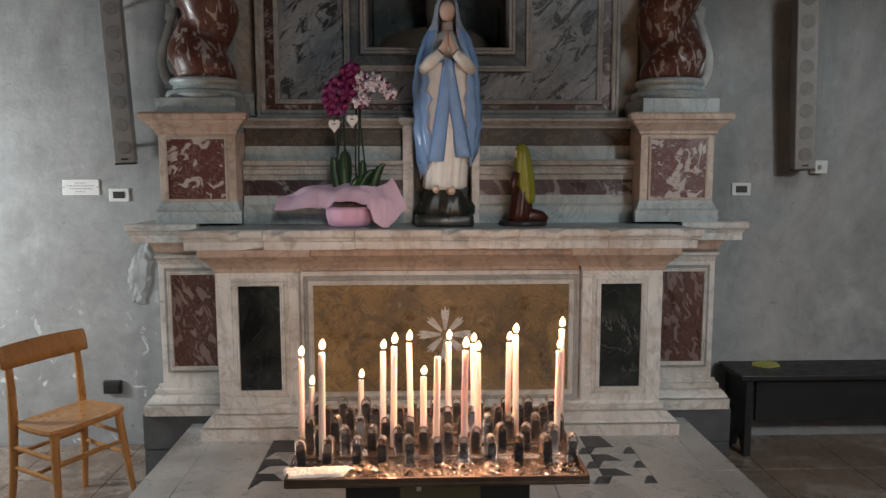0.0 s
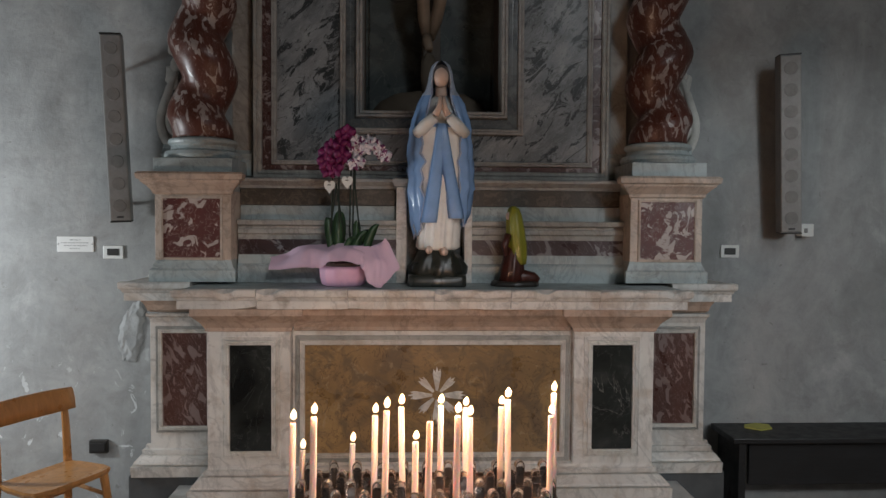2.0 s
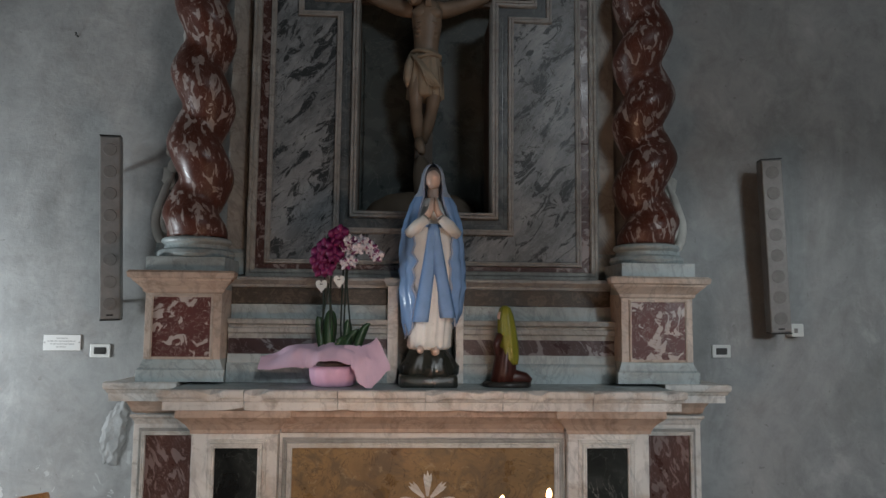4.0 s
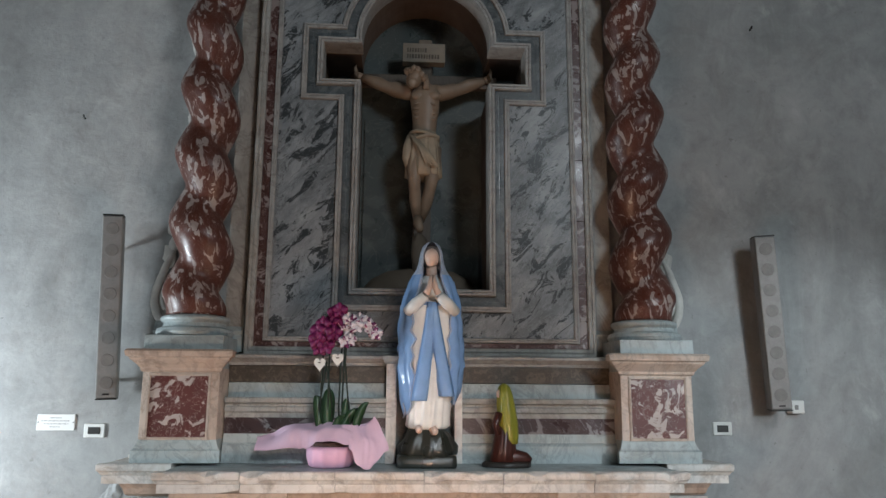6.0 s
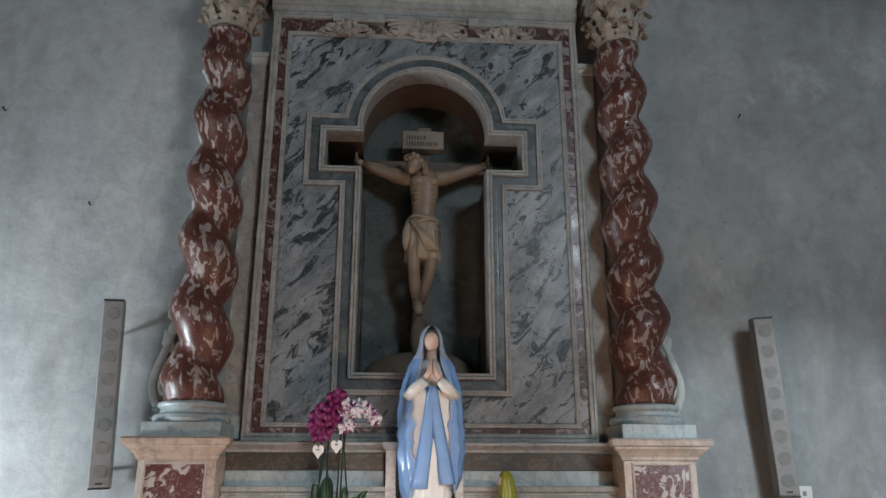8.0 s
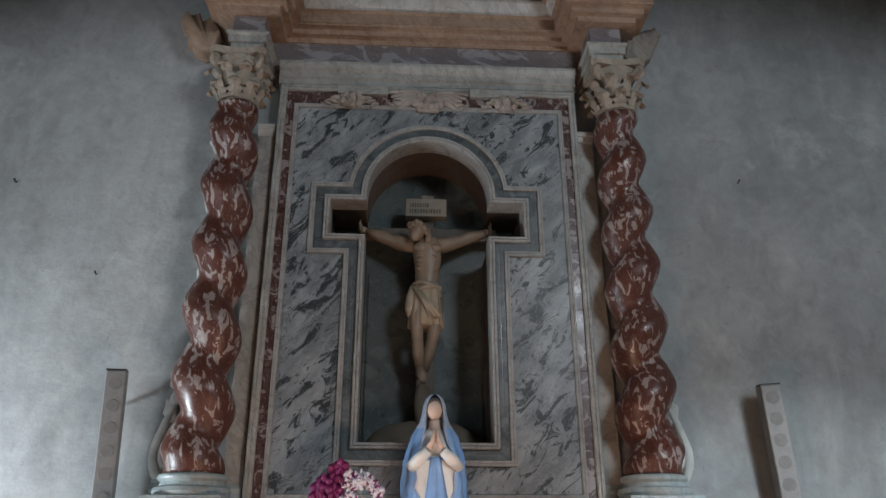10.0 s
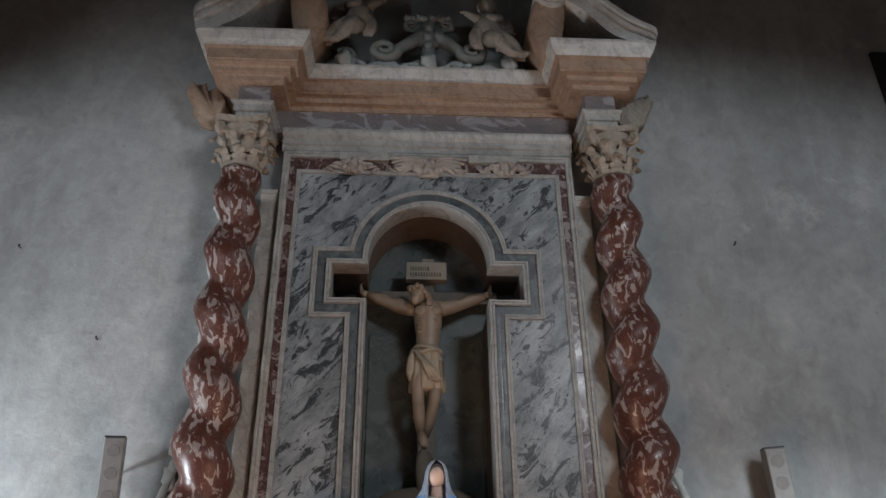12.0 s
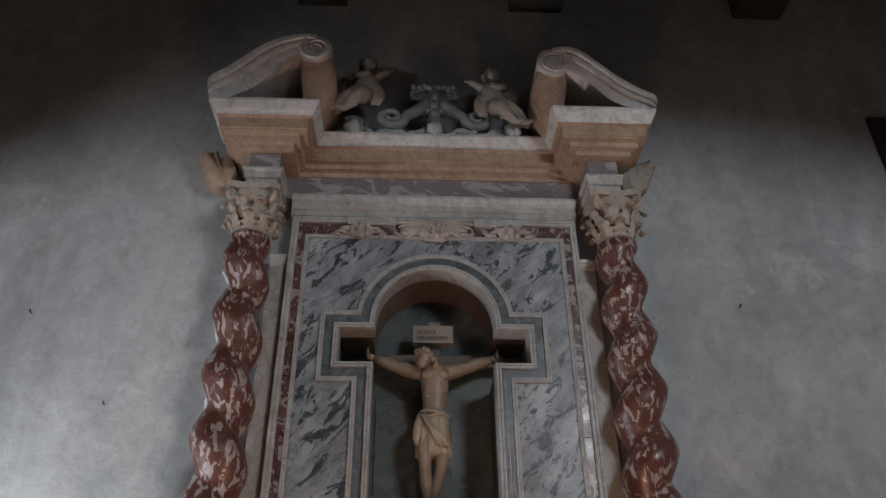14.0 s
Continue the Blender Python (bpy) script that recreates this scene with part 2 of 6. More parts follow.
GOLD = ochre_marble("yellow_ochre_marble")
CROWN_STONE = white_marble("pale_crown_marble", (0.64, 0.61, 0.57), (0.45, 0.4, 0.35), 0.5)
DARK_CARVED = white_marble("grey_brown_carved_stone", (0.33, 0.285, 0.24), (0.15, 0.12, 0.1), 0.7)
BARDIGLIO = marble("grey_marble_slab", (0.5, 0.5, 0.48), (0.3, 0.3, 0.29), (0.42, 0.42, 0.41), 5, 0.3, 0.5, 0.6)
SLATE = marble("black_slate_inlay", (0.035, 0.037, 0.04), (0.1, 0.1, 0.1), (0.06, 0.062, 0.065), 9, 0.35, 0.52, 0.62)
PLINTH = plain("dark_grey_plinth_stone", (0.085, 0.088, 0.09), 0.6, 0, 16, 0.3, 0.003)
FLOOR = marble("brown_floor_stone", (0.25, 0.185, 0.145), (0.15, 0.11, 0.09), (0.38, 0.31, 0.26), 3.5, 0.25, 0.5, 0.62)
CARVED = white_marble("carved_tan_stone", (0.42, 0.35, 0.28), (0.24, 0.18, 0.13), 0.65)
STUCCO = plain("greyish_stucco", (0.48, 0.48, 0.45), 0.75, 0, 22, 0.25, 0.004)
GREY_STUCCO = plain("grey_green_stucco", (0.2, 0.21, 0.2), 0.75, 0, 22, 0.35, 0.004)

# ---- mesh tools ----


def part(name, bm, material, parent=None, label="", smooth=False):
    """One mesh object from bm, under parent if given."""
    me = bpy.data.meshes.new(name)
    bmesh.ops.recalc_face_normals(bm, faces=bm.faces)
    bm.to_mesh(me)
    bm.free()
    if smooth:
        me.polygons.foreach_set("use_smooth", [True] * len(me.polygons))
    for m in material if isinstance(material, (list, tuple)) else (material,):
        me.materials.append(m)
    ob = new(name, me)
    if parent:
        ob.parent = parent
    if label:
        tagged(ob, label)
    return ob


def empty(name, label, category, group="", kind=""):
    return tagged(new(name), label, category, group, kind)


def add_box(bm, x0, x1, y0, y1, z0, z1, bevel=0.0, m=None):
    r = bmesh.ops.create_cube(bm, size=1)
    vs = r["verts"]
    for v in vs:
        v.co = Vector(((x0 + x1) / 2 + v.co.x * (x1 - x0), (y0 + y1) / 2 + v.co.y * (y1 - y0), (z0 + z1) / 2 + v.co.z * (z1 - z0)))
    if bevel:
        es = {e for v in vs for e in v.link_edges}
        r = bmesh.ops.bevel(bm, geom=list(es), offset=bevel, segments=2, affect="EDGES", profile=0.6)
        vs = {v for f in r["faces"] for v in f.verts} | {v for v in vs if v.is_valid}
    if m is not None:
        bmesh.ops.transform(bm, matrix=m, verts=list(vs))
    return list(vs)


def box(x0, x1, y0, y1, z0, z1, bevel=0.003):
    bm = bmesh.new()
    add_box(bm, x0, x1, y0, y1, z0, z1, bevel)
    return bm


def slab_from(points, y0, y1, bevel=0.0):
    """A flat shape, given as (x, z) round its edge, from y0 to y1."""
    bm = bmesh.new()
    a = [bm.verts.new((x, y0, z)) for x, z in points]
    b = [bm.verts.new((x, y1, z)) for x, z in points]
    bm.faces.new(a)
    bm.faces.new(b[::-1])
    n = len(points)
    for i in range(n):
        bm.faces.new((a[i], a[(i + 1) % n], b[(i + 1) % n], b[i]))
    if bevel:
        bmesh.ops.bevel(bm, geom=list(bm.edges), offset=bevel, segments=1, affect="EDGES")
    return bm


def ring(outer, inner, y0, y1, round_off=0.0):
    """A flat band between two outlines of as many (x, z) points; y0 is the front, rounded off towards its edges."""
    bm = bmesh.new()
    n = len(outer)
    rows = []
    for w, y in ((0.0, y1), (0.0, y0 + round_off), (0.12, y0), (0.42, y0), (0.5, y0 + round_off * 0.7), (0.58, y0), (0.88, y0), (1.0, y0 + round_off), (1.0, y1)):
        rows.append([bm.verts.new((o[0] + (i[0] - o[0]) * w, y, o[1] + (i[1] - o[1]) * w)) for o, i in zip(outer, inner)])
    for r, s in zip(rows, rows[1:]):
        for k in range(n):
            bm.faces.new((r[k], r[(k + 1) % n], s[(k + 1) % n], s[k]))
    return bm


def rect(x0, x1, z0, z1):
    return [(x0, z0), (x1, z0), (x1, z1), (x0, z1)]


def frame_of(x0, x1, z0, z1, w, y0, y1, round_off=0.006):
    return ring(rect(x0 - w, x1 + w, z0 - w, z1 + w), rect(x0, x1, z0, z1), y0, y1, round_off)


def moulding(x0, x1, back, profile, returns=(True, True), base=0.0):
    """A moulding along x: profile is (out, z) from the bottom to the top, out being metres beyond base in front of back, with mitred returns."""
    bm = bmesh.new()
    rows = []
    for out, z in profile:
        a = x0 - (out if returns[0] else 0)
        b = x1 + (out if returns[1] else 0)
        rows.append([bm.verts.new(p) for p in ((a, back, z), (a, back - base - out, z), (b, back - base - out, z), (b, back, z))])
    for r, s in zip(rows, rows[1:]):
        for k in range(3):
            bm.faces.new((r[k], r[k + 1], s[k + 1], s[k]))
        bm.faces.new((r[3], r[0], s[0], s[3]))
    bm.faces.new(rows[0])
    bm.faces.new(rows[-1][::-1])
    return bm


def loft(sections, segments=24, closed=True):
    """sections: (cx, cy, z, rx, ry) or with a function of the angle as a sixth, that scales the radius."""
    bm = bmesh.new()
    add_loft(bm, sections, segments)
    return bm


def add_loft(bm, sections, segments=24):
    rows = []
    for s in sections:
        cx, cy, z, rx, ry = s[:5]
        f = s[5] if len(s) > 5 else (lambda a: 1.0)
        row = []
        for k in range(segments):
            a = 2 * math.pi * k / segments
            g = f(a)
            row.append(bm.verts.new((cx + rx * g * math.cos(a), cy + ry * g * math.sin(a), z)))
        rows.append(row)
    for r, s in zip(rows, rows[1:]):
        for k in range(segments):
            bm.faces.new((r[k], r[(k + 1) % segments], s[(k + 1) % segments], s[k]))
    bm.faces.new(rows[0][::-1])
    bm.faces.new(rows[-1])
    return rows


def add_tube(bm, points, radii, segments=8, flat=1.0):
    """A tube through points with a radius at each; flat squeezes it across y."""
    pts = [Vector(p) for p in points]
    rows = []
    for i, p in enumerate(pts):
        d = (pts[min(i + 1, len(pts) - 1)] - pts[max(i - 1, 0)]).normalized()
        u = d.cross(Vector((0, 1, 0)))
        u = u.normalized() if u.length > 1e-3 else Vector((1, 0, 0))
        w = d.cross(u)
        r = radii[i] if isinstance(radii, (list, tuple)) else radii
        rows.append([bm.verts.new(p + u * r * math.cos(2 * math.pi * k / segments) + w * r * flat * math.sin(2 * math.pi * k / segments)) for k in range(segments)])
    for r, s in zip(rows, rows[1:]):
        for k in range(segments):
            bm.faces.new((r[k], r[(k + 1) % segments], s[(k + 1) % segments], s[k]))
    bm.faces.new(rows[0][::-1])
    bm.faces.new(rows[-1])
    return [v for r in rows for v in r]


def add_ball(bm, c, r, m=None, seg=12):
    vs = bmesh.ops.create_uvsphere(bm, u_segments=seg, v_segments=max(6, seg // 2 + 2), radius=1)["verts"]
    rx, ry, rz = r if isinstance(r, tuple) else (r, r, r)
    t = Matrix.Translation(c) @ (m or Matrix()) @ Matrix.Diagonal((rx, ry, rz, 1))
    bmesh.ops.transform(bm, matrix=t, verts=vs)
    return vs


def rough_up(bm, depth, scale, seed=0.0):
    for v in bm.verts:
        v.co += noise.noise_vector(v.co * scale + Vector((seed, 0, 0))) * depth


# ---- the room ----
HOLE = (-0.62, 0.62, 2.02, 4.02)
bm = bmesh.new()
add_box(bm, -4.3, HOLE[0], 0, 0.45, -0.1, 7.6)
add_box(bm, HOLE[1], 4.3, 0, 0.45, -0.1, 7.6)
add_box(bm, HOLE[0], HOLE[1], 0, 0.45, -0.1, HOLE[2])
add_box(bm, HOLE[0], HOLE[1], 0, 0.45, HOLE[3], 7.6)
tagged(part("wall_north", bm, PLASTER), "stained grey plaster church wall with chipped paint low down", "wall", kind="structure")
bm = bmesh.new()
add_box(bm, -4.7, -4.3, -9.0, -5.0, -0.1, 7.6)
add_box(bm, -4.7, -4.3, -1.5, 0.45, -0.1, 7.6)
add_box(bm, -4.7, -4.3, -5.0, -1.5, 3.72, 7.6)
tagged(part("wall_west", bm, DARK_PLASTER), "plain grey plaster side wall of the church", "wall", kind="structure")
tagged(part("wall_east", box(4.3, 4.7, -9.0, 0.45, -0.1, 7.6, 0), DARK_PLASTER), "plain grey plaster side wall of the church", "wall", kind="structure")
tagged(part("wall_south", box(-4.7, 4.7, -9.4, -9.0, -0.1, 7.6, 0), DARK_PLASTER), "plain grey plaster wall across the nave", "wall", kind="structure")
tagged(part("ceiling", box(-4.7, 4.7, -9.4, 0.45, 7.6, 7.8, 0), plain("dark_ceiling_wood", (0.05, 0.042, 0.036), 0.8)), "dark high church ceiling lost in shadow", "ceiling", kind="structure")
tagged(part("floor", box(-4.7, 4.7, -9.4, 0.45, -0.12, -0.012, 0), plain("floor_bed", (0.08, 0.065, 0.055), 0.8)), "brown stone slab floor of the church", "floor", kind="structure")

# ---- the altar ----
TOP = 1.225      # top of the altar table
PRED = 0.27      # top of the platform


def mirror(x0, x1, side):
    return (x0, x1) if side > 0 else (-x1, -x0)


altar = empty("altar", "inlaid white marble altar with black, red and ochre marble panels", "altar")
part("core", box(-1.3, 1.3, -0.4, -0.004, PRED, 1.11, 0), GREY_MOULD, altar)
part("frontal", box(-0.648, 0.648, -0.57, -0.39, 0.40, 1.03), WHITE, altar)
gold = part("ochre_panel", box(-0.59, 0.595, -0.578, -0.55, 0.456, 0.96, 0.002), GOLD, altar, "mottled yellow ochre marble panel")
part("panel_frame", frame_of(-0.59, 0.595, 0.456, 0.96, 0.022, -0.592, -0.56), WHITE, gold)
part("panel_frame", frame_of(-0.612, 0.617, 0.434, 0.982, 0.022, -0.584, -0.56), GREY_MOULD, gold)
for side in (-1, 1):
    x0, x1 = mirror(0.65, 1.022, side)
    pier = part("pier", box(x0, x1, -0.62, -0.38, 0.40, 1.03), WHITE, altar)
    b0, b1 = mirror(0.733, 0.92, side)
    black = part("black_panel", box(b0, b1, -0.628, -0.6, 0.483, 0.967, 0.002), BLACK, pier, "polished black marble panel with white veins")
    part("panel_frame", frame_of(b0, b1, 0.483, 0.967, 0.02, -0.64, -0.61), WHITE, black)
    part("panel_frame", frame_of(b0 - 0.02, b1 + 0.02, 0.463, 0.987, 0.018, -0.63, -0.61), WHITE, black)
    part("pier_base", moulding(x0 + (0.003 if side > 0 else 0.078), x1 - (0.078 if side > 0 else 0.003), -0.55, [(0.148, PRED), (0.15, 0.322), (0.126, 0.3225), (0.126, 0.329), (0.141, 0.33), (0.138, 0.338), (0.102, 0.37), (0.08, 0.371), (0.08, 0.377), (0.092, 0.378), (0.092, 0.396), (0.08, 0.4), (0.07, 0.412)]), WHITE, altar)
    x0, x1 = mirror(1.018, 1.345, side)
    wing = part("wing", box(x0, x1, -0.42, -0.004, 0.44, 1.07), WHITE, altar)
    r0, r1 = mirror(1.075, 1.285, side)
    red = part("maroon_panel", box(r0, r1, -0.427, -0.4, 0.545, 0.992, 0.002), MAROON, wing, "maroon marble panel with pale streaks")
    part("panel_frame", frame_of(r0, r1, 0.545, 0.992, 0.018, -0.44, -0.41), WHITE, red)
    part("panel_frame", frame_of(r0 - 0.018, r1 + 0.018, 0.527, 1.01, 0.014, -0.432, -0.41), GREY_MOULD, red)
    part("wing_cap", moulding(x0 + 0.01, x1 - 0.01, -0.42, [(0.0, 1.04), (0.006, 1.05), (0.012, 1.066), (0.022, 1.075), (0.022, 1.085)]), WHITE, altar)
    part("wing_base", moulding(x0, x1, -0.40, [(0.075, 0.312), (0.078, 0.362), (0.056, 0.363), (0.056, 0.369), (0.07, 0.37), (0.066, 0.38), (0.045, 0.405), (0.03, 0.406), (0.03, 0.412), (0.036, 0.413), (0.036, 0.432), (0.022, 0.436), (0.022, 0.455)]), WHITE, altar)
    p0, p1 = mirror(1.0, 1.44, side)
    part("plinth", box(p0, p1, -0.45, -0.004, 0.0, 0.135, 0.006), PLINTH, altar, "dark grey stone plinth")
    part("plinth", box(p0, p1, -0.455, -0.004, 0.138, 0.312, 0.006), PLINTH, altar, "dark grey stone plinth")
part("frontal_base", moulding(-0.62, 0.62, -0.5, [(0.148, PRED), (0.15, 0.322), (0.126, 0.3225), (0.126, 0.329), (0.141, 0.33), (0.138, 0.338), (0.102, 0.37), (0.08, 0.371), (0.08, 0.377), (0.092, 0.378), (0.092, 0.396), (0.08, 0.4), (0.07, 0.425)], (False, False)), WHITE, altar)
COVE = [(0.0, 1.025), (0.012, 1.03), (0.014, 1.045), (0.03, 1.07), (0.055, 1.095), (0.066, 1.105), (0.066, 1.135)]
part("cove", moulding(-0.64, 0.64, -0.575, COVE, (False, False)), PINK_STONE, altar, "pinkish tan stone cove")
for side in (-1, 1):
    x0, x1 = mirror(0.654, 1.018, side)
    part("cove", moulding(x0, x1, -0.615, COVE), PINK_STONE, altar, "pinkish tan stone cove")
    x0, x1 = mirror(1.02, 1.345, side)
    part("cove", moulding(x0, x1, -0.41, [(0.0, 1.09), (0.012, 1.1), (0.02, 1.125), (0.035, 1.148), (0.035, 1.15)]), PINK_STONE, altar)

# the table: its slabs, worn along the edges
EDGE = [(0.02, 1.136), (0.02, 1.172), (0.026, 1.176), (0.03, 1.186), (0.04, 1.194), (0.042, 1.205), (0.042, 1.219), (0.036, TOP)]
table = empty("altar_table", "worn white marble altar table top with chipped edges", "altar table")
cuts = [-1.14, -0.79, -0.385, 0.0, 0.345, 0.75, 1.155]
for i, (a, b) in enumerate(zip(cuts, cuts[1:])):
    bm = moulding(a + 0.0012 + (0.02 if i == 0 else 0), b - 0.0012 - (0.02 if i == 5 else 0), -0.66, EDGE, (i == 0, i == 5))
    bmesh.ops.bisect_plane(bm, geom=bm.verts[:] + bm.edges[:] + bm.faces[:], plane_co=(0, 0, 1.2), plane_no=(0, 0, 1))
    for k in range(1, 12):
        bmesh.ops.bisect_plane(bm, geom=bm.verts[:] + bm.edges[:] + bm.faces[:], plane_co=(a + (b - a) * k / 12, 0, 0), plane_no=(1, 0, 0))
    for v in bm.verts:
        if v.co.y < -0.685 and v.co.z > 1.19:
            chip = max(0, noise.noise(Vector((v.co.x * 9, 0.3, i))) - 0.12)
            v.co += Vector((0, chip * 0.03, -chip * 0.05))
        elif v.co.y < -0.675 and v.co.z < 1.14:
            v.co.z += max(0, noise.noise(Vector((v.co.x * 6, 4.3, i))) - 0.2) * 0.03
    part("slab", bm, WHITE, table)
part("slab", box(-1.12, 1.135, -0.659, -0.30, 1.136, TOP - 0.001, 0), COLD_WHITE, table)
for side in (-1, 1):
    x0, x1 = (-1.455, -1.143) if side < 0 else (1.158, 1.46)
    bm = moulding(x0 + (0.02 if side < 0 else 0), x1 - (0.02 if side > 0 else 0), -0.43, [(o, z + 0.012) for o, z in EDGE], (side < 0, side > 0))
    add_box(bm, x0, x1, -0.429, -0.004, 1.15, TOP + 0.01)
    part("end_slab", bm, WHITE, table)
    # the loose pale slip of stone on the end
    x0, x1 = (-1.43, -1.345) if side < 0 else (1.36, 1.44)
    part("end_slip", box(x0, x1, -0.2, -0.01, TOP + 0.012, TOP + 0.03, 0.004), WHITE, table)

# ---- the platform ----
platform = empty("altar_platform", "grey and white marble platform with black inlay", "platform", kind="structure")
part("riser", box(-1.2, 1.2, -1.62, -0.3, 0.0, PRED - 0.03, 0.004), GREY_MOULD, platform)


def paving(name, pts, mat, z=PRED, h=0.028, gap=0.0015):
    cx, cy = sum(p[0] for p in pts) / len(pts), sum(p[1] for p in pts) / len(pts)
    bm = bmesh.new()
    a, b, c = [], [], []
    for x, y in pts:
        d = math.hypot(x - cx, y - cy)
        k1, k2 = 1 - gap / d, 1 - (gap + 0.0025) / d
        a.append(bm.verts.new((cx + (x - cx) * k1, cy + (y - cy) * k1, z - h)))
        b.append(bm.verts.new((cx + (x - cx) * k1, cy + (y - cy) * k1, z - 0.0025)))
        c.append(bm.verts.new((cx + (x - cx) * k2, cy + (y - cy) * k2, z)))
    n = len(pts)
    for r, s in ((a, b), (b, c)):
        for i in range(n):
            bm.faces.new((r[i], r[(i + 1) % n], s[(i + 1) % n], s[i]))
    bm.faces.new(c)
    return part(name, bm, mat, platform)


def quad(x0, x1, y0, y1):
    return [(x0, y0), (x1, y0), (x1, y1), (x0, y1)]


for x0, x1 in ((-1.2, -1.045), (1.07, 1.2)):
    for y0, y1 in ((-1.62, -1.1), (-1.1, -0.46)):
        paving("slab", quad(x0, x1, y0, y1), BARDIGLIO)
for x0, x1 in ((-1.045, -0.765), (0.83, 1.07)):
    paving("slab", quad(x0, x1, -1.21, -0.6), BARDIGLIO)
for x0, x1 in ((-1.045, -0.35), (-0.35, 0.42), (0.42, 1.07)):
    paving("slab", quad(x0, x1, -1.62, -1.21), BARDIGLIO)
# rows of white lozenges and black tumbling blocks
W = (0.83 + 0.765) / 8
for r, (y0, y1) in enumerate(((-1.21, -1.135), (-1.135, -1.06), (-1.06, -0.985), (-0.985, -0.91), (-0.91, -0.835), (-0.835, -0.60))):
    for c in range(8):
        x0 = -0.765 + c * W
        k = 0.3 * W
        s = k if r % 2 else -k
        if r % 2 == 0:
            paving("inlay", [(x0, y0), (x0 + W * 0.72, y0), (x0 + W * 0.9, y1), (x0 + W * 0.18, y1)], BARDIGLIO)
            paving("inlay", [(x0 + W * 0.72, y0), (x0 + W, y0), (x0 + W, y1), (x0 + W * 0.9, y1)], SLATE)
            paving("inlay", [(x0, y0), (x0 + W * 0.18, y1), (x0, y1)], SLATE)
        else:
            paving("inlay", [(x0, y0), (x0 + W * 0.62, y0), (x0 + W * 0.36, y1), (x0, y1)], SLATE)
            paving("inlay", [(x0 + W * 0.62, y0), (x0 + W, y0), (x0 + W, y1), (x0 + W * 0.36, y1)], BARDIGLIO)

# ---- the step behind the table ----
gradine = empty("altar_shelf", "stepped marble shelf behind the altar table", "altar shelf")
LOW = [("base_course", COLD_WHITE, [(0.03, TOP), (0.03, 1.305), (0.022, 1.315), (0.012, 1.32), (0.012, 1.362)]),
       ("inlay_band", PURPLE, [(0.008, 1.362), (0.008, 1.438)]),
       ("string_course", GREY_MOULD, [(0.012, 1.438), (0.014, 1.46), (0.024, 1.468), (0.024, 1.488), (0.01, 1.492), (0.01, 1.503), (0.032, 1.51), (0.036, 1.53), (0.03, 1.535)])]
for x0, x1 in ((-0.955, -0.178), (0.197, 0.965)):
    for name, mat, prof in LOW:
        part(name, moulding(x0, x1, -0.29, prof, (False, False)), mat, gradine)
part("core", box(-0.955, -0.125, -0.29, -0.004, TOP, 1.53, 0), GREY_MOULD, gradine)
part("core", box(0.16, 0.965, -0.29, -0.004, TOP, 1.53, 0), GREY_MOULD, gradine)
part("recess_back", box(-0.125, 0.16, -0.2, -0.02, TOP, 1.7, 0), GREEN_BLACK, gradine)
for x0, x1 in ((-0.178, -0.128), (0.158, 0.197)):
    part("upright", box(x0, x1, -0.33, -0.2, TOP, 1.7, 0.004), WHITE, gradine)
for x0, x1 in ((-0.96, -0.185), (0.2, 0.965)):
    part("upper_course", box(x0, x1, -0.235, -0.02, 1.532, 1.606, 0.004), COLD_WHITE, gradine)
    part("brown_band", box(x0, x1, -0.228, -0.02, 1.608, 1.69, 0.002), BROWN, gradine, "dark brown speckled marble band")
part("ledge", moulding(-0.97, 0.97, -0.17, [(0.058, 1.692), (0.06, 1.705), (0.075, 1.72), (0.082, 1.726), (0.082, 1.74), (0.06, 1.746)], (False, False)), FILLET, gradine)
part("tabernacle_cap", moulding(-0.178, 0.197, -0.2, [(0.0, 1.7), (0.01, 1.705), (0.018, 1.72), (0.018, 1.738)], base=0.13), GREY_MOULD, gradine)

# ---- the retable ----
retable = empty("retable", "grey, red and white marble retable with a cross-shaped niche", "retable")


def outline(d, n=28):
    """The cross-shaped opening with its round head, grown by d."""
    leg, arm, zb, za, zt, c, r = 0.357 + d, 0.566 + d, 2.1 - d, 3.268 - d, 3.482 + d, 3.525, 0.362 + d
    a0 = math.asin((zt - c) / r)
    pts = [(-leg, zb), (leg, zb), (leg, za), (arm, za), (arm, zt)]
    for i in range(n + 1):
        a = a0 + (math.pi - 2 * a0) * i / n
        pts.append((r * math.cos(a) + 0.006, c + r * math.sin(a)))
    return pts + [(-arm, zt), (-arm, za), (-leg, za)]


def with_hole(outer, inner, y0, y1):
    bm = bmesh.new()
    es = []
    for loop in (outer, inner):
        vs = [bm.verts.new((x, y0, z)) for x, z in loop]
        es += [bm.edges.new((vs[i], vs[(i + 1) % len(vs)])) for i in range(len(vs))]
    bmesh.ops.triangle_fill(bm, use_beauty=True, use_dissolve=False, edges=es)
    r = bmesh.ops.extrude_face_region(bm, geom=bm.faces[:])
    for v in r["geom"]:
        if isinstance(v, bmesh.types.BMVert):
            v.co.y = y1
    return bm


F = -0.12        # front of the marble field
part("field", with_hole(rect(-0.8, 0.815, 1.845, 4.12), outline(0.118), F, -0.004), GREY, retable, "grey marble with dark veins")
part("inner_frame", ring(outline(0.036), outline(0.0), F - 0.03, -0.004, 0.01), FILLET, retable)
part("dark_band", ring(outline(0.09), outline(0.034), F - 0.006, -0.004, 0.001), BAND_MARBLE, retable, "dark slate-blue marble band")
part("outer_frame", ring(outline(0.119), outline(0.088), F - 0.02, -0.004, 0.006), FILLET, retable)
